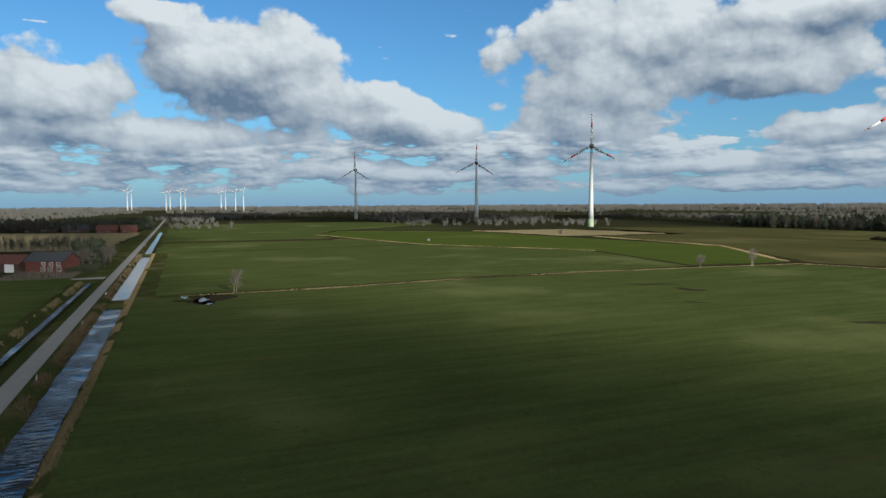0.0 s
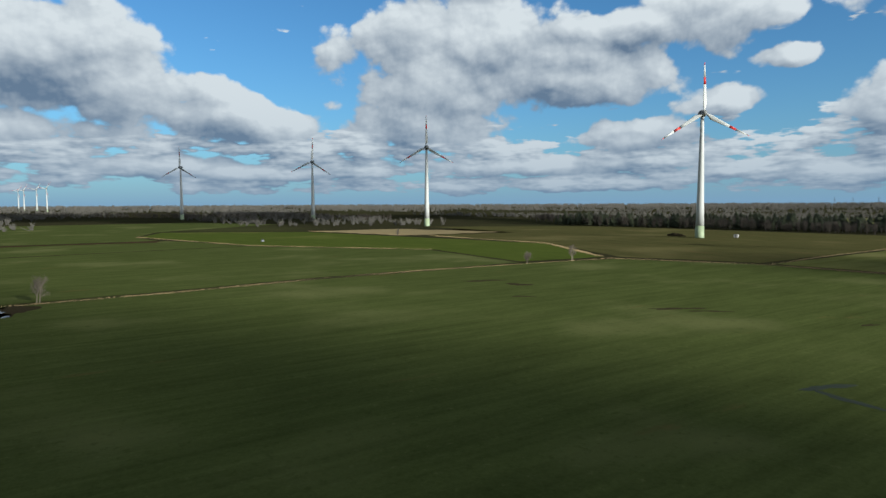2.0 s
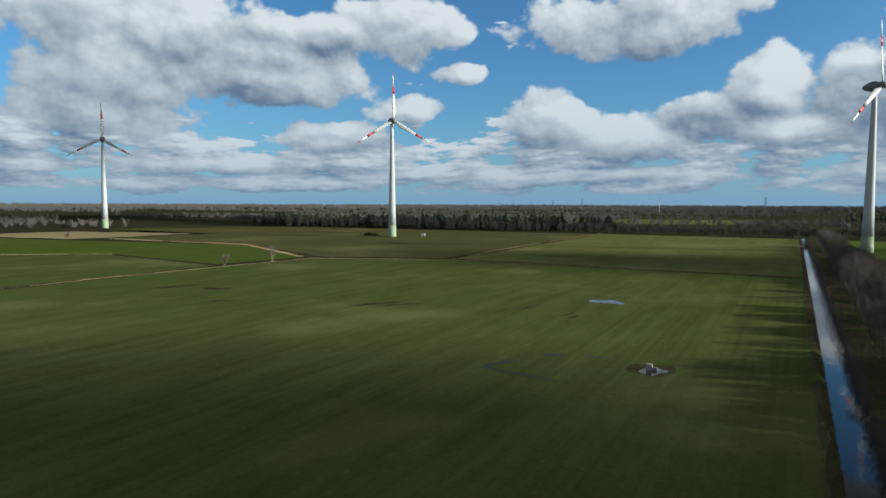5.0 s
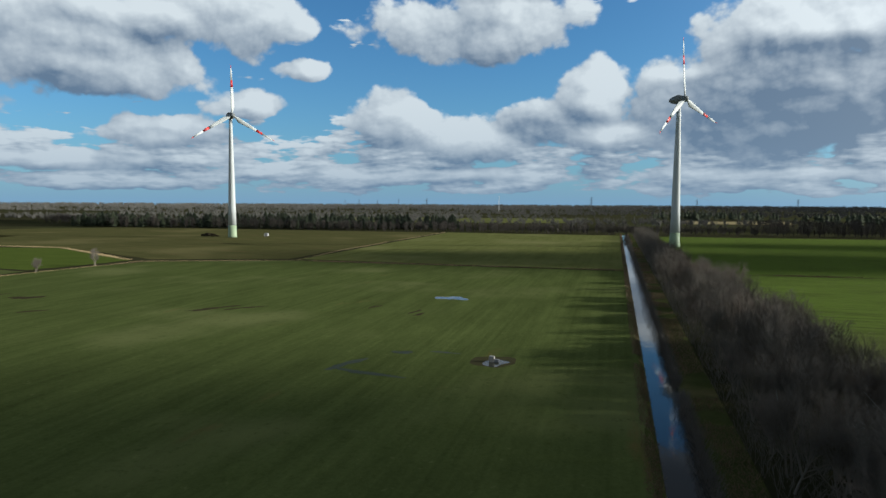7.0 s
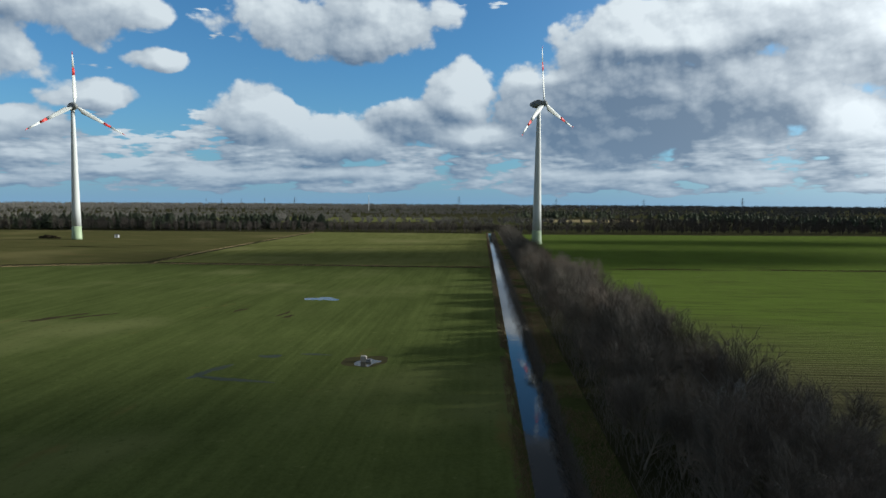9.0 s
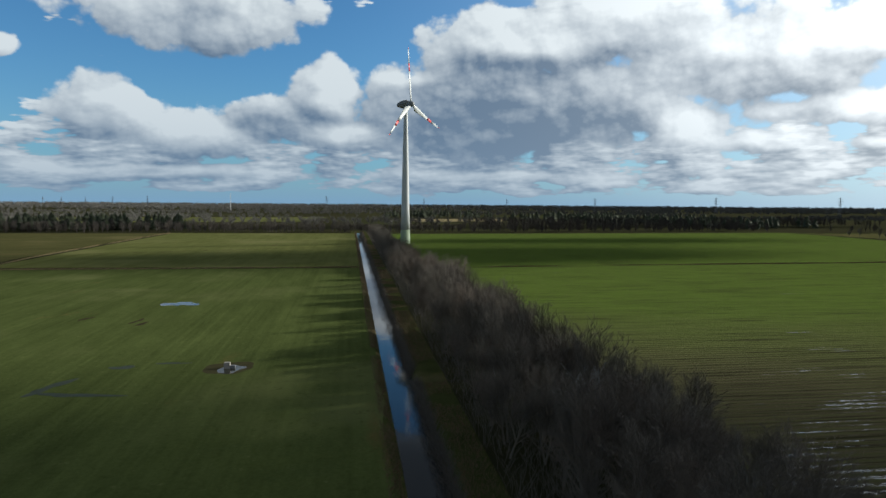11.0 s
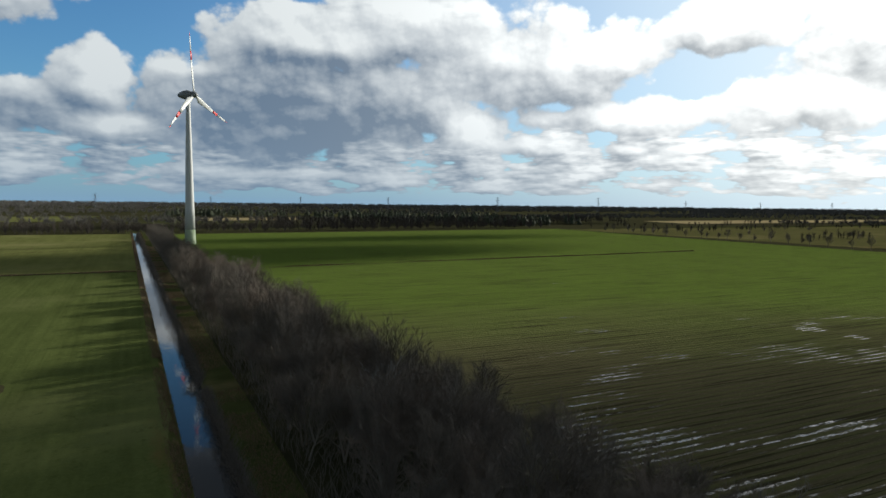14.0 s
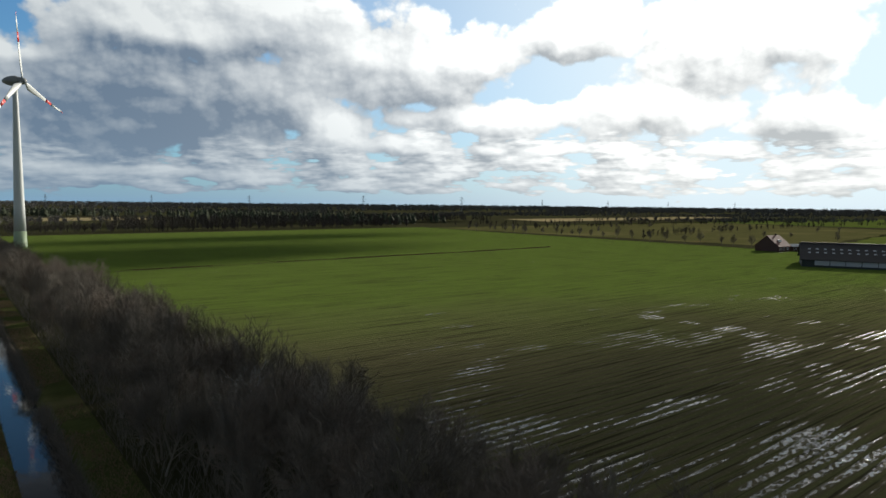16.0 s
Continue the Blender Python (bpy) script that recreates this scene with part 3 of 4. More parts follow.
class Sticks:
    """Collects thin three-sided tapering sticks into one mesh."""

    def __init__(self):
        self.v, self.f = [], []

    def stick(self, a, b, r0, r1):
        d = (b - a).normalized()
        u = d.orthogonal().normalized()
        w = d.cross(u)
        n = len(self.v)
        for p, r in ((a, r0), (b, r1)):
            for k in range(3):
                t = 2.0944 * k
                self.v.append(tuple(p + (u * math.cos(t) + w * math.sin(t)) * r))
        for k in range(3):
            j = (k + 1) % 3
            self.f.append((n + k, n + j, n + 3 + j, n + 3 + k))


def spread(rnd, d, angle):
    """A way that leaves the way d at about that angle (degrees)."""
    u = d.orthogonal().normalized()
    u.rotate(Matrix.Rotation(rnd.uniform(0, 2 * math.pi), 3, d))
    a = radians(angle * rnd.uniform(0.6, 1.3))
    return (d * math.cos(a) + u * math.sin(a)).normalized()


def bare_tree_meshes(seed, height, stems=1, limbs=9, twigs=5, fine=4, wide=1.0, thick=0.019):
    rnd = random.Random(seed)
    wood, crown = Sticks(), Sticks()

    def grow(a, d, length, r, level, sink):
        n = 3 if level < 2 else 2
        pts = [a]
        for k in range(n):
            d = (d + Vector((rnd.uniform(-.09, .09), rnd.uniform(-.09, .09), rnd.uniform(0.0, .16)))).normalized()
            pts.append(pts[-1] + d * length / n)
        for k in range(n):
            sink.stick(pts[k], pts[k + 1], r * (1 - 0.75 * k / n), r * (1 - 0.75 * (k + 1) / n))
        return pts, d

    for s in range(stems):
        base = Vector((rnd.uniform(-.5, .5), rnd.uniform(-.5, .5), -0.15)) * (1 if stems > 1 else 0.1)
        lean = Vector((rnd.uniform(-.2, .2), rnd.uniform(-.2, .2), 1)).normalized()
        h = height * rnd.uniform(0.8, 1.0)
        trunk, d0 = grow(base, lean, h * 0.60, 0.016 * h + 0.03, 0, wood)
        for i in range(limbs):
            u = 0.28 + 0.72 * (i + rnd.random()) / limbs
            k = min(int(u * 3), 2)
            a = trunk[k].lerp(trunk[k + 1], u * 3 - k)
            d = spread(rnd, lean, 50 - 26 * u)
            L = h * (0.54 - 0.14 * u) * rnd.uniform(0.75, 1.2) * wide
            limb, d1 = grow(a, d, L, 0.007 * h * (1.2 - 0.6 * u) + 0.01, 1, wood)
            for j in range(twigs):
                u2 = 0.25 + 0.75 * (j + rnd.random()) / twigs
                k2 = min(int(u2 * 3), 2)
                a2 = limb[k2].lerp(limb[k2 + 1], u2 * 3 - k2)
                br, d2 = grow(a2, spread(rnd, d1, 38), L * 0.42 * rnd.uniform(0.6, 1.2), thick * 1.5, 2, crown)
                for q in range(fine):
                    a3 = br[rnd.randrange(2)].lerp(br[2], rnd.random())
                    tip, d3 = a3 + spread(rnd, d2, 34) * rnd.uniform(0.5, 1.25), None
                    crown.stick(a3, tip, thick * 0.8, thick * 0.25)
                    for _ in range(2):
                        a4 = a3.lerp(tip, rnd.uniform(0.2, 0.9))
                        crown.stick(a4, a4 + spread(rnd, (tip - a3).normalized(), 36) * rnd.uniform(0.25, 0.6), thick * 0.6, thick * 0.2)
    return wood, crown


def bare_tree(seed, height, label, at=(0, 0, 0), bark=None, twig=None, group="", category="tree", **kw):
    wood, crown = bare_tree_meshes(seed, height, **kw)
    ob = thing("bare_tree", at, label, category, group)
    raw("trunk", wood.v, wood.f, bark or BARK, ob)
    raw("crown", crown.v, crown.f, twig or TWIG, ob)
    return ob


# the row of bare trees and bushes along the ditch
HEDGE = "trees of the hedgerow along the ditch"
kinds = []
for k in range(7):
    kinds.append(bare_tree(100 + k, 10.5, "leafless brown tree in a dense hedgerow beside the ditch", group=HEDGE, stems=1 + k % 3, limbs=14 - 3 * (k % 3), twigs=9, fine=8,
                           wide=0.95, thick=0.015, twig=TWIG_RED if k in (2, 5) else TWIG))
rnd = random.Random(7)
spots = []
y = -14.0
while y < 300:
    n = 5 if y < 75 else 4 if y < 130 else 3
    for j in range(n):
        if y > 230:
            x = rnd.uniform(15, 25)
        else:
            x = 16 + (j + rnd.random()) * (24.0 if y < 45 else 20.0 if y < 75 else 15.5) / n
        spots.append((x, y + rnd.uniform(-1.8, 1.8)))
    y += 4.3 if y < 130 else 5.6
for i, (x, y) in enumerate(spots):
    edge = 0.8 if x < 17.5 or x > 29 else 1.0
    s = edge * rnd.uniform(0.72, 1.18) * (1.0 if y < 180 else 0.9 if y < 330 else 0.85)
    m = pose(x, y, 0, 0, 0, rnd.uniform(0, 360))
    src = kinds[i % 7]
    if i < 7:
        src.matrix_world = m @ Matrix.Scale(s, 4)
    else:
        copy_thing(src, m).scale = (s, s, s)
bare_tree(301, 9.6, "leafless birch with pale twigs in the hedgerow", (24.5, 62, 0), BIRCH, BIRCH, HEDGE, stems=3, limbs=8, twigs=4, fine=2, thick=0.022)
bare_tree(302, 9.0, "leafless birch with pale twigs in the hedgerow", (21.5, 92, 0), BIRCH, TWIG, HEDGE, stems=2, limbs=8, twigs=5, fine=3)


def brush(name, box_, count, h0, h1, mat, label, category="undergrowth", lean=0.5, thick=0.02, skew=0.0, gaps=0.0, parent=None):
    """Thin upright stems with side shoots, too many to count."""
    rnd = random.Random(name)
    s = Sticks()
    x0, x1, y0, y1 = box_
    while count > 0:
        count -= 1
        x, y = rnd.uniform(x0, x1), rnd.uniform(y0, y1)
        if gaps and noise.noise((x * 0.12, y * 0.12, 3.0)) < gaps - 0.5:
            continue
        y += skew * x
        z = ground_z(x, y - SKEW * x if x < 0 else y) - 0.05
        a = Vector((x, y, z))
        b = a + Vector((rnd.uniform(-lean, lean), rnd.uniform(-lean, lean), 1)) * rnd.uniform(h0, h1)
        s.stick(a, b, thick, thick * 0.3)
        c = a.lerp(b, rnd.uniform(0.3, 0.7))
        s.stick(c, c + (b - a) * 0.5 + Vector((rnd.uniform(-.5, .5), rnd.uniform(-.5, .5), 0)) * (b - a).length * 0.5, thick * 0.7, thick * 0.2)
    return tagged(raw(name, s.v, s.f, mat), label, category, kind="stuff")


brush("hedge_undergrowth", (14, 34, -16, 250), 9000, 0.8, 3.4, TWIG, "tangled leafless undergrowth below the hedgerow trees", lean=0.6, thick=0.025)
brush("hedge_undergrowth_far", (14, 22, 250, 560), 3500, 0.8, 3.2, TWIG, "tangled leafless undergrowth below the hedgerow trees", lean=0.6, thick=0.035)
brush("ditch_reeds", (3.3, 5.0, -8, 585), 26000, 0.15, 0.5, REED, "dry reddish-brown grass fringe along the ditch", "dry grass", lean=0.9, thick=0.024, gaps=0.1)
brush("ditch_reeds_far_bank", (9.6, 11.2, -8, 585), 6000, 0.25, 0.7, REED, "brown reed fringe along the ditch", "dry grass", lean=0.8, thick=0.03, gaps=0.45)
# stems added over the right side of the ditch water to darken it
brush("waterline_reeds", (8.2, 9.8, -8, 130), 12000, 0.5, 1.4, TWIG, "dark brown reeds added over the waterline to darken it", "dry grass", lean=0.7, thick=0.022, gaps=0.2)
brush("waterline_reeds_far", (7.5, 9.8, 130, 585), 22000, 0.5, 1.2, TWIG, "dark brown reeds added over the waterline to darken it", "dry grass", lean=0.7, thick=0.03, gaps=0.1)
brush("bank_grass", (10.2, 13.8, -8, 400), 24000, 0.15, 0.4, REED, "dry grass on the ditch bank", "dry grass", lean=0.9, thick=0.028, gaps=0.3)
brush("road_ditch_reeds", (-380, -20, -14.3, -12.2), 26000, 0.15, 0.5, STRAW, "dry straw-coloured grass fringe along the roadside ditch", "dry grass", lean=0.9, thick=0.028, skew=SKEW, gaps=0.1)
brush("road_ditch_reeds_lane", (-380, -20, -20.6, -18.6), 16000, 0.2, 0.6, REED, "dark brown reeds on the lane side of the ditch", "dry grass", lean=0.8, thick=0.028, skew=SKEW, gaps=0.4)
brush("small_ditch_reeds", (-256, -40, -32.4, -31), 4000, 0.25, 0.7, STRAW, "dry grass fringe along the small ditch", "dry grass", lean=0.8, thick=0.035, skew=SKEW, gaps=0.4)


def grass_line(name, pts, width, count, mat, label, h=0.5, thick=0.05):
    rnd = random.Random(name)
    s = Sticks()
    legs = list(zip(pts, pts[1:]))
    total = sum(math.dist(a, b) for a, b in legs)
    for (x0, y0), (x1, y1) in legs:
        L = math.dist((x0, y0), (x1, y1))
        for _ in range(int(count * L / total)):
            u = rnd.random()
            w = rnd.gauss(0, 0.4) * width
            x, y = x0 + (x1 - x0) * u - (y1 - y0) / L * w, y0 + (y1 - y0) * u + (x1 - x0) / L * w
            if rnd.random() < 0.45 - 0.9 * noise.noise((x * 0.04, y * 0.04, 1.0)):
                continue
            a = Vector((x, y, 0))
            s.stick(a, a + Vector((rnd.uniform(-.7, .7), rnd.uniform(-.7, .7), 1)) * rnd.uniform(0.4, 1) * h, thick, thick * 0.3)
    return tagged(raw(name, s.v, s.f, mat), label, "dry grass", kind="stuff")


EDGE = [(-198, -9), (-200, 41), (-207, 92), (-208, 135), (-204, 187), (-200, 236), (-139, 262), (-145, 321), (-147, 403), (-149, 560)]
grass_line("field_edge_grass", EDGE, 1.1, 8000, STRAW, "strip of dry straw-coloured grass between the meadows", 0.45, 0.06)
water_strip("cross_dyke", [(-138, 259), (-70, 259.5), (3, 262)], 0.9, 0.062, "narrow dark dyke across the meadow", MUD)
water_strip("cross_dyke_far", [(-128, 337), (-55, 366), (3, 392)], 0.9, 0.062, "narrow dark dyke across the far meadow", MUD)
water_strip("cross_dyke_right", [(33, 257), (125, 262), (226, 266), (300, 272)], 1.3, 0.062, "narrow dark dyke across the sown field", MUD)
grass_line("cross_dyke_grass", [(-138, 260), (-70, 260.5), (3, 263)], 0.9, 3500, REED, "thin brown reed line across the meadow", 0.6, 0.06)
grass_line("cross_dyke_grass_right", [(33, 258.5), (125, 263.5), (226, 267.5), (300, 273)], 1.0, 6500, REED, "thin brown reed line across the sown field", 0.6, 0.07)
grass_line("pasture_edge_grass", [(-300, 202), (-400, 132), (-560, 94)], 1.2, 3000, STRAW, "dry grass between two meadows", 0.6, 0.09)
grass_line("pasture_edge_grass_far", [(-210, 240), (-300, 292), (-440, 288), (-575, 248)], 2.0, 6000, STRAW, "dry grass between two meadows", 0.7, 0.1)

for k, (x, y, h, lab) in enumerate(((-202, 9, 8.5, "lone leafless tree at the meadow's edge"), (-204, 187, 6.0, "small leafless willow at the meadow's edge"),
                                    (-203, 213, 9.0, "round leafless tree at the meadow's edge"), (-447, 268, 6.5, "small leafless tree on the pasture"))):
    bare_tree(400 + k, h, lab, (x, y, 0), stems=2, limbs=12, twigs=6, fine=4, wide=0.6, thick=0.022)


# ---- woods ----
def bare_wood(name, line, depth, count, h0, h1, label, mat=None, dense=46, thick=0.075):
    """A belt of leafless trees along a line, each a stem with a broom of shoots."""
    rnd = random.Random(name)
    s = Sticks()
    legs = list(zip(line, line[1:]))
    total = sum(math.dist(a, b) for a, b in legs)
    for (x0, y0), (x1, y1) in legs:
        L = math.dist((x0, y0), (x1, y1))
        for _ in range(int(count * L / total)):
            u, w = rnd.random(), rnd.random() ** 1.3 * depth
            a = Vector((x0 + (x1 - x0) * u - (y1 - y0) / L * w, y0 + (y1 - y0) * u + (x1 - x0) / L * w, 0))
            h = rnd.uniform(h0, h1) * (0.75 + 0.5 * (0.5 + 0.5 * noise.noise((a.x * 0.02, a.y * 0.02, 5.0))))
            s.stick(a, a + Vector((rnd.uniform(-.5, .5), rnd.uniform(-.5, .5), h * 0.75)), 0.16, 0.06)
            for _ in range(dense):
                z = rnd.uniform(0.12, 0.75) * h
                p = a + Vector((0, 0, z))
                ang, out = rnd.uniform(0, 6.283), rnd.uniform(0.08, 0.26) * h
                tip = p + Vector((math.cos(ang) * out, math.sin(ang) * out, rnd.uniform(0.1, 0.3) * h))
                s.stick(p.lerp(tip, 0.1), tip, thick, thick * 0.5)
                s.stick(p.lerp(tip, 0.5), tip + Vector((rnd.uniform(-.9, .9), rnd.uniform(-.9, .9), rnd.uniform(0, .8))), thick * 0.8, thick * 0.4)
    return tagged(raw(name, s.v, s.f, mat or FAR_TWIG), label, "woodland", kind="stuff")


def conifer_wood(name, line, depth, count, h0, h1, label, mat=None):
    """A belt of evergreen trees: ragged tiers of boughs round a stem."""
    rnd = random.Random(name)
    v, f = [], []
    legs = list(zip(line, line[1:]))
    total = sum(math.dist(a, b) for a, b in legs)
    for (x0, y0), (x1, y1) in legs:
        L = math.dist((x0, y0), (x1, y1))
        for _ in range(int(count * L / total)):
            u, w = rnd.random(), rnd.random() * depth
            x, y = x0 + (x1 - x0) * u - (y1 - y0) / L * w, y0 + (y1 - y0) * u + (x1 - x0) / L * w
            h = rnd.uniform(h0, h1)
            r = h * rnd.uniform(0.22, 0.36)
            for k in range(5):
                z, rr = h * (0.08 + 0.16 * k), r * (0.95, 1.1, 1.05, 0.85, 0.55)[k]
                n = len(v)
                v.append((x + rnd.uniform(-.1, .1) * r, y + rnd.uniform(-.1, .1) * r, z + h * 0.24))
                for j in range(7):
                    a = 0.8976 * j + k
                    q = rr * rnd.uniform(0.55, 1.2)
                    v.append((x + q * math.cos(a), y + q * math.sin(a), z + rnd.uniform(-.06, .05) * h))
                for j in range(7):
                    f.append((n, n + 1 + j, n + 1 + (j + 1) % 7))
    return tagged(raw(name, v, f, mat or NEEDLES), label, "woodland", kind="stuff")


def far_wood(name, az0, az1, d0, d1, count, h0, h1, label, cover=0.0, mat=None, shoots=12, thick=0.4):
    """Distant trees as small brooms of shoots, in strips with gaps."""
    rnd = random.Random(name)
    s = Sticks()
    for _ in range(count):
        a = radians(rnd.uniform(az0, az1))
        d = math.sqrt(rnd.uniform(d0 * d0, d1 * d1))
        x, y = -math.sin(a) * d, math.cos(a) * d
        if noise.noise((x * 0.0011, y * 0.004, 2.0)) < cover:
            continue
        h = rnd.uniform(h0, h1)
        base = Vector((x, y, 0))
        for _ in range(shoots):
            p = base + Vector((rnd.uniform(-.2, .2) * h, rnd.uniform(-.2, .2) * h, rnd.uniform(0, .35) * h))
            tip = base + Vector((rnd.gauss(0, .3) * h, rnd.gauss(0, .3) * h, rnd.uniform(.4, 1.0) * h))
            s.stick(p, tip, thick, thick * 0.5)
    return tagged(raw(name, s.v, s.f, mat or FAR_WOOD), label, "woodland", kind="stuff")


bare_wood("hedge_far_trees", [(15, 300), (15, 560)], -9, 110, 8.0, 10.5, "leafless hedgerow trees further along the ditch", TWIG, 70, 0.05)
bare_wood("wood_edge", [(430, 600), (20, 565), (-148, 566), (-300, 558)], -45, 620, 7.0, 11.0, "belt of leafless brown woodland behind the fields")
bare_wood("wood_edge_west", [(-300, 560), (-500, 545), (-700, 640)], -60, 330, 8.0, 13.0, "belt of leafless woodland behind the pasture")
conifer_wood("conifer_wood", [(-150, 640), (-300, 575), (-560, 545)], -90, 260, 9.0, 17.0, "dark evergreen woodland behind the pasture")
conifer_wood("conifer_wood_right", [(420, 640), (250, 1120), (60, 1150)], -160, 260, 9.0, 16.0, "dark evergreen woodland behind the sown field")
bare_wood("wood_mid", [(700, 760), (300, 690), (150, 660)], -120, 450, 8.0, 13.0, "leafless woodland behind the sown field", thick=0.14, dense=26)
bare_wood("wood_lane", [(-770, -75), (-800, -160), (-760, -330)], 70, 260, 9.0, 14.0, "leafless woodland behind the straw field", thick=0.14, dense=26)
conifer_wood("wood_lane_dark", [(-930, -62), (-900, -420)], 160, 300, 9.0, 15.0, "dark woodland at the end of the lane")
bare_wood("wood_far_west", [(-900, 520), (-1150, 300), (-1500, 150), (-1750, -60)], -60, 420, 7.0, 12.0, "leafless trees along far fields", thick=0.18, dense=20)
far_wood("far_woods", -28, 112, 760, 2200, 8500, 5, 10, "distant patches of bare woodland", 0.0, None, 13, 0.36)
far_wood("far_woods_right", -80, -28, 1150, 2200, 3600, 5, 10, "distant patches of bare woodland", 0.08, None, 13, 0.36)
far_wood("far_woods_back", -80, 112, 2200, 4400, 14000, 9, 18, "distant woodland up to the horizon", -0.12, None, 9, 0.9)
far_wood("horizon_woods", -80, 112, 4200, 4850, 7000, 16, 26, "woodland along the horizon", -1.0, None, 8, 1.6)
for k, line in enumerate(([(470, 330), (900, 380), (1300, 330)], [(480, 600), (900, 640), (1500, 560)], [(450, 480), (760, 520), (1100, 470)])):
    bare_wood("field_hedge_%d" % (k + 1), line, -8, 90, 5.0, 9.0, "leafless hedge line between far fields", None, 30, 0.09)
sheet("field_far_straw", [(80, 910), (232, 955), (262, 1100), (92, 1070)], 0.1, STUBBLE, "far pale straw field between woods", jag=4)
sheet("field_far_green", [(-420, 800), (-60, 900), (-40, 1180), (-520, 1080)], 0.1, MEADOW_FAR, "far pale green field between woods", jag=4)
sheet("field_far_right", [(440, 180), (900, 260), (1000, 560), (430, 560)], 0.05, ROUGH_GRASS, "olive pasture beyond the tree-lined lane", jag=4)
sheet("field_far_right_green", [(460, 60), (900, 100), (900, 255), (445, 175)], 0.05, LUSH, "bright green field beyond the tree-lined lane", jag=4)
sheet("field_far_green_right", [(430, 565), (1000, 570), (1700, 640), (1900, 200), (1000, 90), (1000, 555)], 0.03, LUSH, "far green fields behind the tree-lined lane", jag=4)
sheet("field_far_right_straw", [(760, 700), (1500, 760), (1600, 900), (800, 840)], 0.1, STUBBLE, "far straw-coloured fields", jag=6)

# ---- unseen cumulus clouds, added high towards the sun to shade the fields ----
CLOUD_WHITE = plain("cloud_vapour", (0.8, 0.8, 0.8), 1.0, 0.05, 0.01)
CLOUD_UP = 1500.0


def shade_cloud(name, lumps, label, puffs=26):
    """An unseen flat-based cumulus of many puffs, added sunward of the ground that it shades."""
    rnd = random.Random(name)
    up = sun_vector() * (CLOUD_UP / sun_vector().z)
    bm = bmesh.new()
    for cx, cy, rx, ry in lumps:
        for k in range(puffs):
            a, q = rnd.uniform(0, 6.283), math.sqrt(rnd.random())
            r = rnd.uniform(0.16, 0.34) * min(rx, ry) + 5
            m = Matrix.Translation((cx + up.x + q * rx * math.cos(a), cy + up.y + q * ry * math.sin(a), CLOUD_UP + rnd.uniform(0, 6))) @ Matrix.Diagonal((r * 1.3, r * 1.1, r * 0.3, 1))
            bmesh.ops.create_icosphere(bm, subdivisions=2, radius=1.0, matrix=m)
    for v in bm.verts:
        v.co += Vector(noise.noise_vector(v.co * 0.05)) * 4.0
    return tagged(part(name, bm, CLOUD_WHITE, smooth=True), label, "cloud", kind="structure")


shade_cloud("cloud_1", [(10, 5, 70, 55), (-60, 0, 60, 40), (70, 25, 60, 50), (-120, 22, 60, 34), (30, 50, 50, 28), (110, 50, 50, 34)], "broken white cumulus cloud, unseen, added to shade the foreground", 9)
# added to deepen the shade on the near meadow beside the hedge
shade_cloud("cloud_6", [(-8, 56, 36, 34), (-2, 28, 38, 34), (-40, 54, 34, 28), (-26, 70, 30, 24)], "small white cumulus cloud, unseen, added to shade the near meadow", 34)
shade_cloud("cloud_2", [(-95, 296, 55, 32), (-35, 298, 60, 34), (15, 302, 40, 36), (75, 328, 60, 46), (150, 334, 60, 40)], "flat white cumulus cloud, unseen, added to shade the fields", 60)
shade_cloud("cloud_3", [(-95, -28, 60, 26), (-220, -30, 60, 24), (-310, -90, 70, 40), (-420, -80, 110, 50), (-560, -70, 110, 50)], "wide white cumulus cloud, unseen, added to shade the lane and farm")
shade_cloud("cloud_4", [(120, 440, 90, 30), (230, 450, 90, 28)], "flat white cumulus cloud, unseen, added to shade the fields", 40)
shade_cloud("cloud_5", [(-760, 650, 120, 60), (-560, 592, 160, 50), (-330, 616, 160, 50), (-80, 690, 180, 50), (200, 720, 200, 50), (480, 740, 160, 50)], "long bank of white cumulus cloud, unseen, added to shade the woods")
shade_cloud("cloud_7", [(-740, -120, 90, 70), (-900, -180, 150, 120), (-1000, 330, 170, 140), (-1250, 160, 200, 130), (-1550, 0, 220, 160), (-1500, 500, 260, 160), (-1100, 700, 240, 140)], "broad bank of white cumulus cloud, unseen, added to shade the western woods", 44)

# ---- buildings ----
BRICK = plain("red_brick", (0.125, 0.045, 0.034), 0.9, 0.3, 1.2)
BRICK_DARK = plain("dark_brick", (0.085, 0.05, 0.042), 0.9, 0.3, 1.2)
ROOF_TILE = plain("grey_roof_tiles", (0.06, 0.063, 0.068), 0.7, 0.3, 0.8)
ROOF_RED = plain("red_roof_tiles", (0.13, 0.055, 0.042), 0.8, 0.35, 0.8)
ROOF_DARK = plain("dark_fibre_roof", (0.028, 0.026, 0.026), 0.75, 0.3, 0.3)
ROOF_PALE = plain("pale_sheet_roof", (0.42, 0.43, 0.43), 0.5, 0.15, 0.5)
WHITE = plain("white_paint", (0.74, 0.74, 0.72), 0.6, 0.1, 1.0)
CURTAIN = plain("pale_curtain_sheet", (0.36, 0.39, 0.41), 0.5, 0.15, 0.6)
DARK_BOARD = plain("dark_boarding", (0.035, 0.045, 0.042), 0.8, 0.3, 0.8)
GLASS = plain("dark_window_glass", (0.03, 0.035, 0.04), 0.1, 0.1, 0.5, spec=0.5)
STEEL = plain("galvanised_steel", (0.20, 0.21, 0.22), 0.6, 0.15, 0.2, metal=0.3)
CONCRETE = plain("grey_concrete", (0.36, 0.34, 0.30), 0.9, 0.2, 1.5)


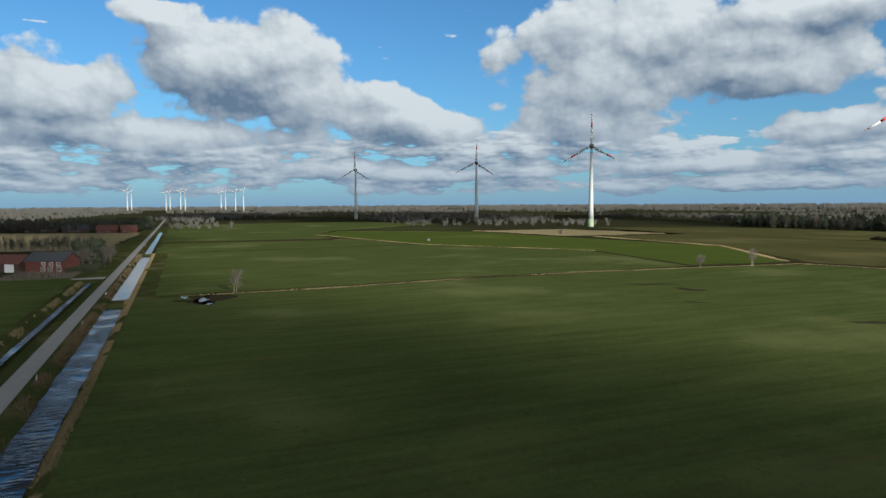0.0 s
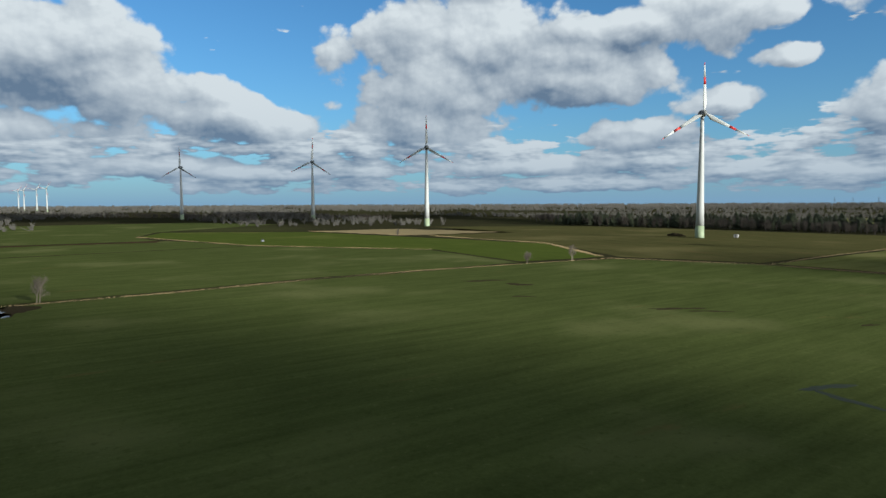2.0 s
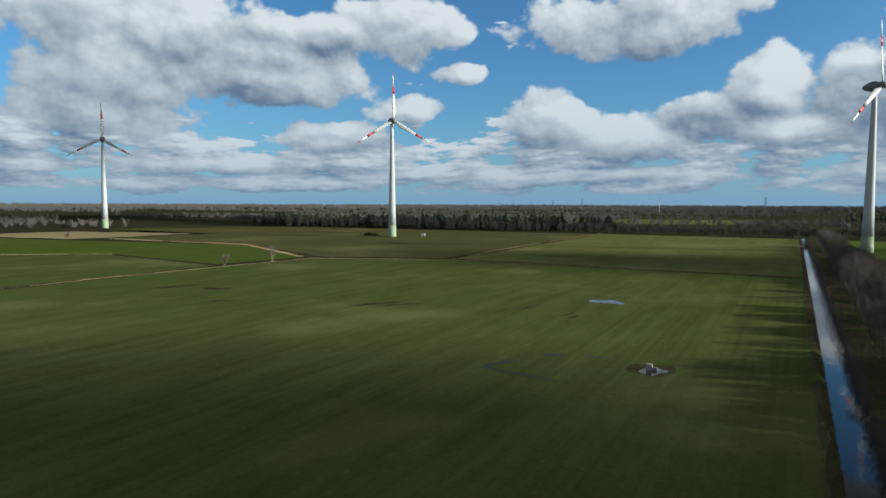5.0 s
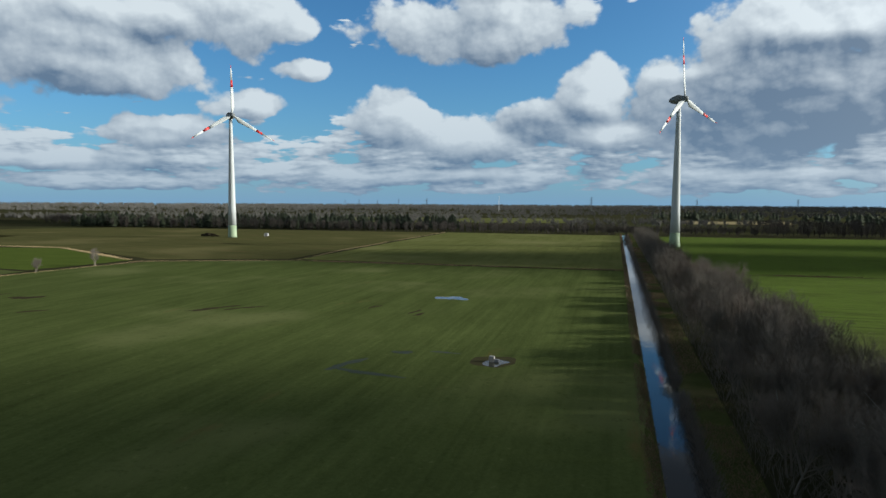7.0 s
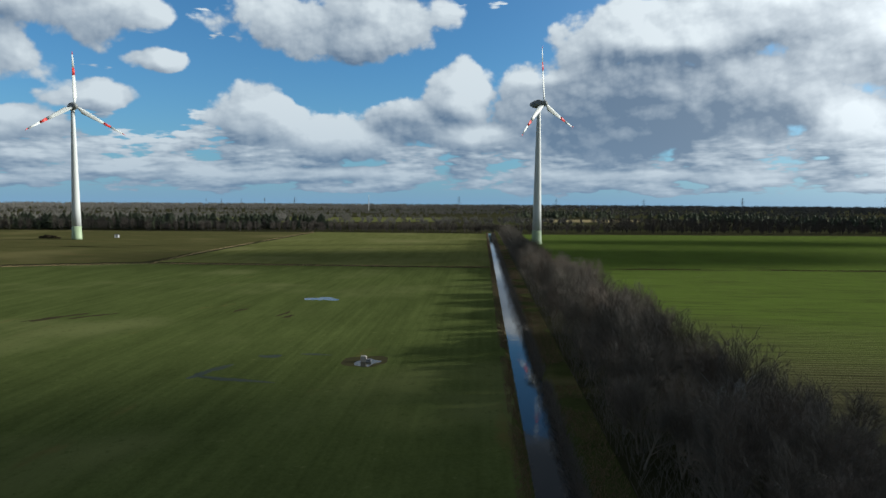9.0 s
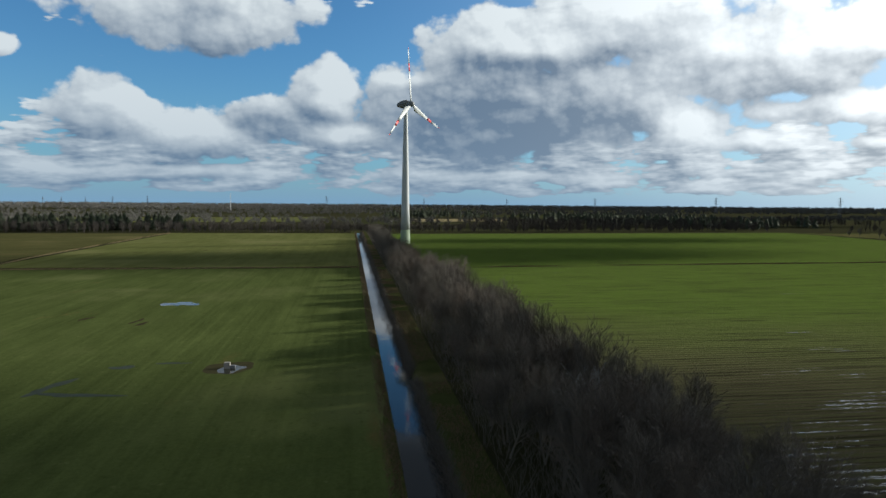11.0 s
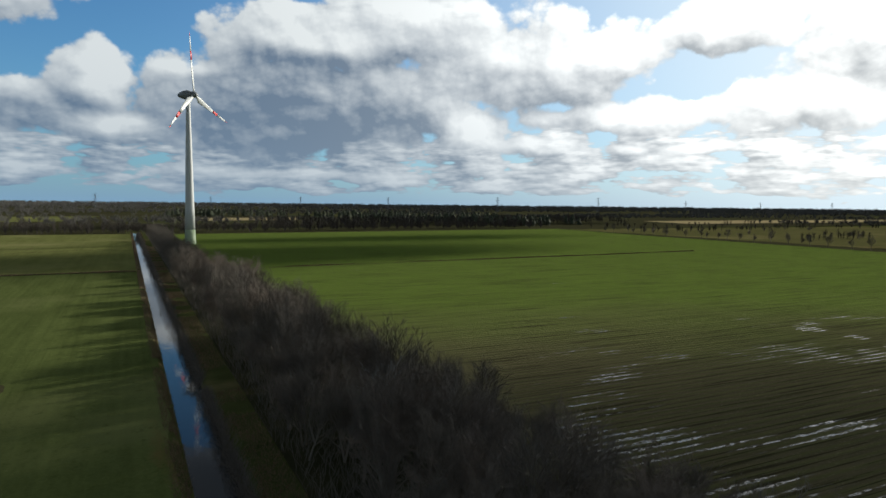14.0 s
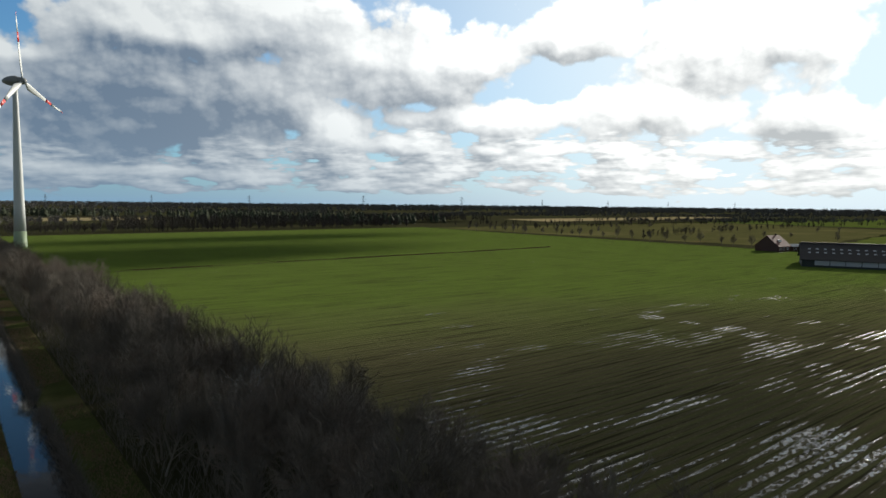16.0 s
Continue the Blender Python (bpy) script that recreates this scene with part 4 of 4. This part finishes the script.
def house(name, at, turn, L, W, eave, ridge, walls, roof, label, category, windows=(), dormers=0, overhang=0.5, door=None, chimney=None):
    """A gabled building: front along local x at y = 0, ridge along x. windows: (x, z, width, height) on the front."""
    ob = thing(name, at, label, category, turn=turn)
    bm = bmesh.new()
    base = [(0, 0), (L, 0), (L, W), (0, W)]
    lo = [bm.verts.new((x, y, -0.1)) for x, y in base]
    hi = [bm.verts.new((x, y, eave)) for x, y in base]
    a, b = bm.verts.new((0, W / 2, ridge)), bm.verts.new((L, W / 2, ridge))
    for i in range(4):
        j = (i + 1) % 4
        if i in (0, 2):
            bm.faces.new((lo[i], lo[j], hi[j], hi[i]))
    bm.faces.new((lo[1], lo[2], hi[2], b, hi[1]))
    bm.faces.new((lo[3], lo[0], hi[0], a, hi[3]))
    part("wall", bm, walls, ob)
    slope = (ridge - eave) / (W / 2)
    for side in (0, 1):
        bm = bmesh.new()
        y0, y1 = (-overhang, W / 2) if side == 0 else (W + overhang, W / 2)
        z0, z1 = eave - overhang * slope, ridge
        v = [bm.verts.new(c) for c in ((-overhang, y0, z0 + .05), (L + overhang, y0, z0 + .05), (L + overhang, y1, z1 + .05), (-overhang, y1, z1 + .05))]
        v2 = [bm.verts.new((q.co.x, q.co.y, q.co.z + 0.22)) for q in v]
        bm.faces.new(v[::-1]), bm.faces.new(v2)
        for i in range(4):
            bm.faces.new((v[i], v[(i + 1) % 4], v2[(i + 1) % 4], v2[i]))
        bmesh.ops.recalc_face_normals(bm, faces=bm.faces[:])
        part("roof_slope", bm, roof, ob)
    for x, z, w, h in windows:
        bm = bmesh.new()
        for q in ((x - 0.1, x, z - .1, z + h + .1), (x + w, x + w + 0.1, z - .1, z + h + .1), (x, x + w, z - .1, z), (x, x + w, z + h, z + h + .1), (x + w / 2 - .04, x + w / 2 + .04, z, z + h)):
            box(bm, q[0], q[1], -0.09, 0.02, q[2], q[3])
        win = part("window", bm, WHITE, ob)
        bm = bmesh.new()
        box(bm, x, x + w, -0.04, 0.01, z, z + h)
        part("pane", bm, GLASS, win)
    if door:
        x, w, h, mat = door
        bm = bmesh.new()
        box(bm, x, x + w, -0.08, 0.02, 0, h)
        part("door", bm, mat, ob)
    for k in range(dormers):
        x = L * (k + 0.5) / dormers - 1.2
        bm = bmesh.new()
        y = W * 0.18
        z = eave + slope * y
        box(bm, x, x + 2.4, y - 0.1, y + 2.6, z, z + 1.5)
        part("dormer", bm, WHITE, ob)
    if chimney:
        bm = bmesh.new()
        box(bm, chimney - .4, chimney + .4, W / 2 - .4, W / 2 + .4, ridge - 0.6, ridge + 1.1)
        part("chimney", bm, walls, ob)
    return ob


def facing(x, y):
    """The turn at which a front's normal looks back along the line to the viewpoint."""
    return math.degrees(math.atan2(y, x)) - 90


# brick farmhouse beside the lane
house("farmhouse", (-293, -65, 0), 64, 16, 10, 4.8, 7.8, BRICK, ROOF_TILE, "red brick farmhouse with a grey tiled roof", "house",
      [(6.5, 0.8, 1.6, 1.5), (9.6, 0.8, 1.6, 1.5), (7.0, 3.0, 1.3, 1.2), (10.2, 3.0, 1.3, 1.2), (13.2, 0.8, 1.6, 1.5), (13.2, 3.0, 1.3, 1.2)], chimney=8)
house("farm_annex", (-303, -80, 0), 60, 14, 9, 3.6, 6.6, BRICK_DARK, ROOF_RED, "brick farm annex with a white gate under a tiled roof", "barn", [(1.0, 1.0, 1.4, 1.2), (3.2, 1.0, 1.4, 1.2)], door=(7.5, 4.2, 3.2, WHITE))
house("farm_shed", (-316, -60, 0), 62, 15, 9, 3.2, 6.4, DARK_BOARD, ROOF_TILE, "dark farm shed with a grey roof and a white verge", "shed", [(3, 1.0, 1.5, 1.0)])
# farmsteads at the end of the lane
for k, (x, y, L, w, roof) in enumerate(((-700, -95, 18, 10, ROOF_RED), (-735, -130, 24, 11, ROOF_TILE), (-690, -72, 14, 9, ROOF_RED), (-745, -165, 30, 12, ROOF_DARK))):
    house("farm_building", (x, y, 0), facing(x, y) + 8 * k - 10, L, w, 3.4, 7.4, BRICK if k % 2 == 0 else BRICK_DARK, roof, "distant brick farm building at the end of the lane", "farm building",
          [(2 + 4 * j, 1.0, 1.5, 1.3) for j in range(int(L / 5))])

# the cattle barn, house and shed beyond the sown field
BARN_TURN = math.degrees(math.atan2(-28, 13))


def cattle_barn():
    L, W, eave, ridge = 64.0, 26.0, 3.4, 9.8
    ob = house("cattle_barn", (301, 125, 0), BARN_TURN, L, W, eave, ridge, DARK_BOARD, ROOF_DARK, "long dark cattle barn with roof lights and pale curtain sides", "barn", overhang=0.9)
    for k in range(10):
        bm = bmesh.new()
        box(bm, 5.0 + k * 5.9, 10.6 + k * 5.9, -0.10, 0.02, 0.9, 3.0)
        part("curtain", bm, CURTAIN, ob, "pale translucent curtain sheet")
    slope = math.atan2(ridge - eave, W / 2)
    for row, u in ((0, 0.36), (1, 0.58)):
        for k in range(20):
            m = Matrix.Translation((2.5 + k * 3.1, W / 2 * u, eave + (ridge - eave) * u + 0.27)) @ Matrix.Rotation(slope, 4, "X")
            bm = bmesh.new()
            box(bm, 0, 1.1, 0, 0.9, 0.0, 0.05, m)
            part("roof_light", bm, CURTAIN, ob)
    bm = bmesh.new()
    box(bm, 0, L, W / 2 - 0.5, W / 2 + 0.5, ridge + 0.15, ridge + 0.6)
    part("ridge_vent", bm, ROOF_DARK, ob)
    return ob


cattle_barn()
house("brick_house", (387, 174, 0), facing(392, 190) + 62, 14, 14, 3.2, 9.2, BRICK_DARK, ROOF_RED, "brick farmhouse with a steep red tiled roof", "house", [(2, 1, 1.4, 1.4), (6, 1, 1.4, 1.4), (10, 1, 1.4, 1.4)], dormers=1, chimney=10)
house("low_shed", (402, 174, 0), facing(404, 170) - 4, 12, 7, 2.8, 4.0, BRICK_DARK, ROOF_PALE, "low brick shed with a pale sheet roof", "shed", [(2, 1, 1.4, 1.0)])

# ---- trees round the buildings, and the tree-lined lane ----
LANE_TREES = "trees along the far lane"
alley = [bare_tree(500 + k, 8.0, "leafless tree beside the far lane", group=LANE_TREES, stems=1, limbs=11, twigs=6, fine=4, wide=0.85, thick=0.038, twig=TWIG) for k in range(3)]
rnd = random.Random(31)
for i in range(26):
    y = 205 + i * 11.5 + rnd.uniform(-3, 3)
    if i in (5, 6, 11, 12, 17):
        y += 6
    x = 416 + rnd.uniform(-5, 5) + (8 if i > 18 else 0)
    m = pose(x, y, 0, 0, 0, rnd.uniform(0, 360))
    s = rnd.uniform(0.8, 1.2)
    if i < 3:
        alley[i].matrix_world = m @ Matrix.Scale(s, 4)
    else:
        copy_thing(alley[i % 3], m).scale = (s, s, s)
for i in range(22):
    x, y = rnd.uniform(480, 760), rnd.uniform(180, 520)
    s = rnd.uniform(0.8, 1.3)
    tagged(copy_thing(alley[i % 3], pose(x, y, 0, 0, 0, rnd.uniform(0, 360))), "leafless tree on the far pasture", group="trees on the far pasture").scale = (s, s, s)
for i in range(26):
    u = i / 25
    x, y = -420 + u * 36 + rnd.uniform(-3, 3), -125 + u * 70
    s = rnd.uniform(1.2, 1.55)
    tagged(copy_thing(alley[i % 3], pose(x, y, 0, 0, 0, rnd.uniform(0, 360))), "leafless tree in the row behind the farmhouse", group="row behind the farmhouse").scale = (s * 0.65, s * 0.65, s)
for i in range(18):
    x, y = rnd.uniform(-345, -302), rnd.uniform(-49, -38)
    s = rnd.uniform(0.85, 1.2)
    tagged(copy_thing(alley[i % 3], pose(x, y, 0, 0, 0, rnd.uniform(0, 360))), "leafless garden tree beside the farmhouse", group="garden trees").scale = (s, s, s)
conifer_wood("garden_conifers", [(-338, -42), (-312, -43)], -9, 18, 8.5, 13.5, "dark evergreen trees in the farm garden")
brush("garden_hedge", (-304, -284, -50, -40), 2500, 0.6, 2.4, NEEDLES, "dark garden hedge beside the farmhouse", "hedge", lean=0.7, thick=0.09)
brush("field_edge_weeds", (-296, -262, -68, -44), 1800, 0.3, 1.2, TWIG, "dark weeds at the edge of the farm garden", "undergrowth", lean=0.7, thick=0.06)

# ---- far turbines, pylons, mast ----
far_one = None
for az, d in ((95.45, 3000), (95.15, 3300), (92.6, 3500), (92.3, 3300), (91.5, 3000), (91.15, 3200), (88.35, 3500), (88.0, 3300), (87.2, 3100), (86.55, 2900)):
    if far_one is None:
        far_one = turbine(polar(az, d), 40, "distant white wind turbine on the horizon")
        tagged(far_one, group="distant wind turbines")
    else:
        copy_thing(far_one, pose(*polar(az, d)))


def pylon(at, h, turn):
    """A lattice power pylon: four legs, braces and three cross-arms."""
    ob = thing("power_pylon", at, "grey steel lattice power pylon on the horizon", "pylon", "power pylons", turn)
    s = Sticks()
    w = lambda z: 3.2 * (1 - z / h) + 0.5
    lev = [h * k / 7 for k in range(8)]
    for sx, sy in ((1, 1), (1, -1), (-1, 1), (-1, -1)):
        s.stick(Vector((sx * w(0), sy * w(0), 0)), Vector((sx * w(h), sy * w(h), h)), 0.28, 0.2)
    for a, b in zip(lev, lev[1:]):
        for sx in (1, -1):
            for ax in (0, 1):
                p = Vector((sx * w(a), -w(a), a)) if ax == 0 else Vector((-w(a), sx * w(a), a))
                q = Vector((sx * w(b), w(b), b)) if ax == 0 else Vector((w(b), sx * w(b), b))
                s.stick(p, q, 0.16, 0.16)
    raw("lattice", s.v, s.f, STEEL, ob)
    for z, r in ((0.62, 7.5), (0.78, 10.5), (0.92, 7.0)):
        s = Sticks()
        for sy in (-0.6, 0.6):
            s.stick(Vector((-r, sy * 0.2, h * z)), Vector((0, sy, h * z)), 0.18, 0.25)
            s.stick(Vector((0, sy, h * z)), Vector((r, sy * 0.2, h * z)), 0.25, 0.18)
            s.stick(Vector((-r, sy * 0.2, h * z)), Vector((0, sy, h * z + 2.4)), 0.15, 0.15)
            s.stick(Vector((0, sy, h * z + 2.4)), Vector((r, sy * 0.2, h * z)), 0.15, 0.15)
        raw("cross_arm", s.v, s.f, STEEL, ob)
    return ob


first = None
for az, el in ((23.7, 0.25), (22.5, 0.2), (20.9, 0.28), (19.0, 0.38), (16.5, 0.46), (2.1, 0.6), (-6.45, 0.44), (-13.8, 0.46), (-21.4, 0.56), (-31.1, 0.66), (-39.8, 0.68), (-46.9, 0.46), (-52.5, 0.4), (-57.4, 0.38), (-62.5, 0.34)):
    d = 24.0 / math.tan(radians(el))
    if first is None:
        first = pylon(polar(az, min(d, 4600)), 50.0, az + 30)
    else:
        copy_thing(first, pose(*polar(az, min(d, 4600)), 0, 0, az + 30))
mast = thing("radio_mast", polar(10.1, 1750), "thin pale lattice radio mast", "mast")
s = Sticks()
for k in range(3):
    a = 2.094 * k
    s.stick(Vector((math.cos(a) * 1.2, math.sin(a) * 1.2, 0)), Vector((math.cos(a) * 0.5, math.sin(a) * 0.5, 48)), 0.3, 0.2)
for k in range(16):
    a = 2.094 * k
    s.stick(Vector((math.cos(a), math.sin(a), 3 * k)), Vector((math.cos(a + 2.094), math.sin(a + 2.094), 3 * k + 3)), 0.14, 0.14)
raw("lattice", s.v, s.f, ROOF_PALE, mast)


# ---- small things on the fields ----
def blot(name, x, y, rx, ry, z, mat, label, category, seed, arms=0.35, turn=0.0):
    """A flat patch with an uneven shore: a puddle, a muddy spot."""
    rnd = random.Random(seed)
    bm = bmesh.new()
    n = 40
    ph = [rnd.uniform(0, 6.28) for _ in range(6)]
    pts = []
    for k in range(n):
        a = 2 * math.pi * k / n
        r = 1 + arms * sum(math.sin(a * (j + 2) + ph[j]) / (j + 1.6) for j in range(6))
        px, py = rx * r * math.cos(a), ry * r * math.sin(a)
        c, s_ = math.cos(radians(turn)), math.sin(radians(turn))
        pts.append(bm.verts.new((x + px * c - py * s_, y + px * s_ + py * c, z)))
    f = bm.faces.new(pts)
    bmesh.ops.triangulate(bm, faces=[f])
    return tagged(part(name, bm, mat), label, category, kind="structure")


blot("mud_ring", -19, 103, 3.6, 4.0, 0.062, TRODDEN, "trampled muddy ground round the water trough", "mud", 1, 0.15)
blot("puddle_trough", -18.6, 102.0, 1.9, 2.3, 0.07, PUDDLE, "shallow puddle round the water trough", "puddle", 2, 0.25)
blot("puddle_1", -43, 170, 3.4, 3.6, 0.07, PUDDLE, "small blue puddle on the meadow", "puddle", 3, 0.5)
blot("puddle_2", -36.5, 90.5, 4.6, 0.9, 0.07, FLOOD, "shallow puddle in a wheel track", "puddle", 4, 0.4, -10)
blot("puddle_3", -41.5, 95, 1.0, 4.0, 0.07, FLOOD, "shallow puddle in a wheel track", "puddle", 5, 0.4, -25)
blot("puddle_4", -35.5, 105, 2.4, 0.8, 0.07, FLOOD, "small puddle on the meadow", "puddle", 6, 0.4)
blot("puddle_5", -28.5, 107, 2.0, 0.6, 0.07, FLOOD, "small puddle on the meadow", "puddle", 16, 0.4)
for k, (x, y, rx, ry, turn) in enumerate(((-153, 137, 4, 2.4, 60), (-168, 134, 7, 1.6, 60), (-95, 136, 5.5, 1.4, 55), (-88, 139, 5, 0.8, 55), (-133, 120, 3, 0.9, 60), (-58, 150, 2.2, 0.7, 80), (-46, 146, 2.6, 0.6, 80), (-44, 143, 2.6, 0.5, 80),
                                             (-190, 2, 10, 5, 10), (-186, -2, 5, 4, 40))):
    blot("bare_patch_%d" % (k + 1), x, y, rx, ry, 0.064, MUD, "bare trampled brown earth in the meadow", "bare earth", 30 + k, 0.5, turn)
for k, (x, y, rx, ry) in enumerate(((-188, 0, 2.6, 1.4), (-180, 1.5, 1.4, 0.8), (-195, -5, 2.2, 0.8))):
    blot("puddle_gate_%d" % (k + 1), x, y, rx, ry, 0.075, PUDDLE, "puddle in the muddy field gateway", "puddle", 60 + k, 0.5)

def water_trough(at):
    ob = thing("drinking_post", at, "pale concrete drinking post standing in a puddle", "trough")
    bm = bmesh.new()
    box(bm, -0.45, 0.45, -0.4, 0.4, -0.1, 1.0)
    bmesh.ops.bevel(bm, geom=bm.edges[:], offset=0.05, segments=2, affect="EDGES")
    part("block", bm, CONCRETE, ob)
    bm = bmesh.new()
    box(bm, 0.45, 1.2, -0.3, 0.3, 0.05, 0.5)
    part("basin", bm, STEEL, ob, "steel basin")
    return ob


water_trough((-19.2, 102.8, 0.0))


def soil_heap(at, L, h, label):
    bm = bmesh.new()
    bmesh.ops.create_icosphere(bm, subdivisions=4, radius=1.0)
    for v in bm.verts:
        k = 1 + 0.5 * noise.noise(v.co * 2.5) + 0.2 * noise.noise(v.co * 7)
        v.co = Vector((v.co.x * L * k, v.co.y * L * 0.3 * k, max(v.co.z, -0.05) * h * k))
    ob = part("soil_heap", bm, MUD)
    ob.location = at
    return tagged(ob, label, "soil heap")


soil_heap((-300, 428, 0), 7.0, 2.2, "long heap of dark soil beside a wind turbine")


def transformer(at, turn):
    ob = thing("transformer_box", at, "small pale transformer cabin beside a wind turbine", "cabin", turn=turn)
    bm = bmesh.new()
    box(bm, -1.4, 1.4, -1.1, 1.1, -0.1, 2.2)
    part("cabin_wall", bm, WHITE, ob)
    bm = bmesh.new()
    box(bm, -1.6, 1.6, -1.3, 1.3, 2.2, 2.4)
    part("cabin_roof", bm, ROOF_TILE, ob)
    bm = bmesh.new()
    box(bm, -0.5, 0.5, -1.15, -1.05, 0.1, 1.9)
    part("cabin_door", bm, STEEL, ob)
    return ob


transformer((-262, 446, 0), 20)


def hay_rack(at):
    ob = thing("hay_rack", at, "grey steel hay rack standing on the meadow", "hay rack")
    bm = bmesh.new()
    box(bm, -1.1, 1.1, -0.8, 0.8, 0.4, 1.1)
    part("rack_tray", bm, STEEL, ob)
    for x in (-1.0, 1.0):
        for y in (-0.7, 0.7):
            bm = bmesh.new()
            box(bm, x - .06, x + .06, y - .06, y + .06, -0.05, 2.0)
            part("post", bm, STEEL, ob)
    bm = bmesh.new()
    box(bm, -1.3, 1.3, -1.0, 1.0, 2.0, 2.08)
    part("rack_roof", bm, ROOF_TILE, ob)
    return ob


hay_rack((-434, 152, 0))


def marker_post(at):
    ob = thing("marker_post", at, "white roadside marker post with a black band", "post", "roadside marker posts")
    bm = bmesh.new()
    box(bm, -0.06, 0.06, -0.05, 0.05, -0.1, 1.0)
    part("post", bm, WHITE, ob)
    bm = bmesh.new()
    box(bm, -0.065, 0.065, -0.055, 0.055, 0.7, 0.88)
    part("band", bm, DARK_BOARD, ob)
    return ob


post0 = marker_post((-110, skew_y(-110, ROAD_V) + 2.6, 0))
for x in (-60, -160, -210, -260, -310, -360, -460):
    copy_thing(post0, pose(x, skew_y(x, ROAD_V) + 2.6, 0))


sheet("driveway", [(-262, -44), (-258, -44), (-256, -33), (-264, -33)], 0.12, ASPHALT, "short paved drive to the farm", "driveway")
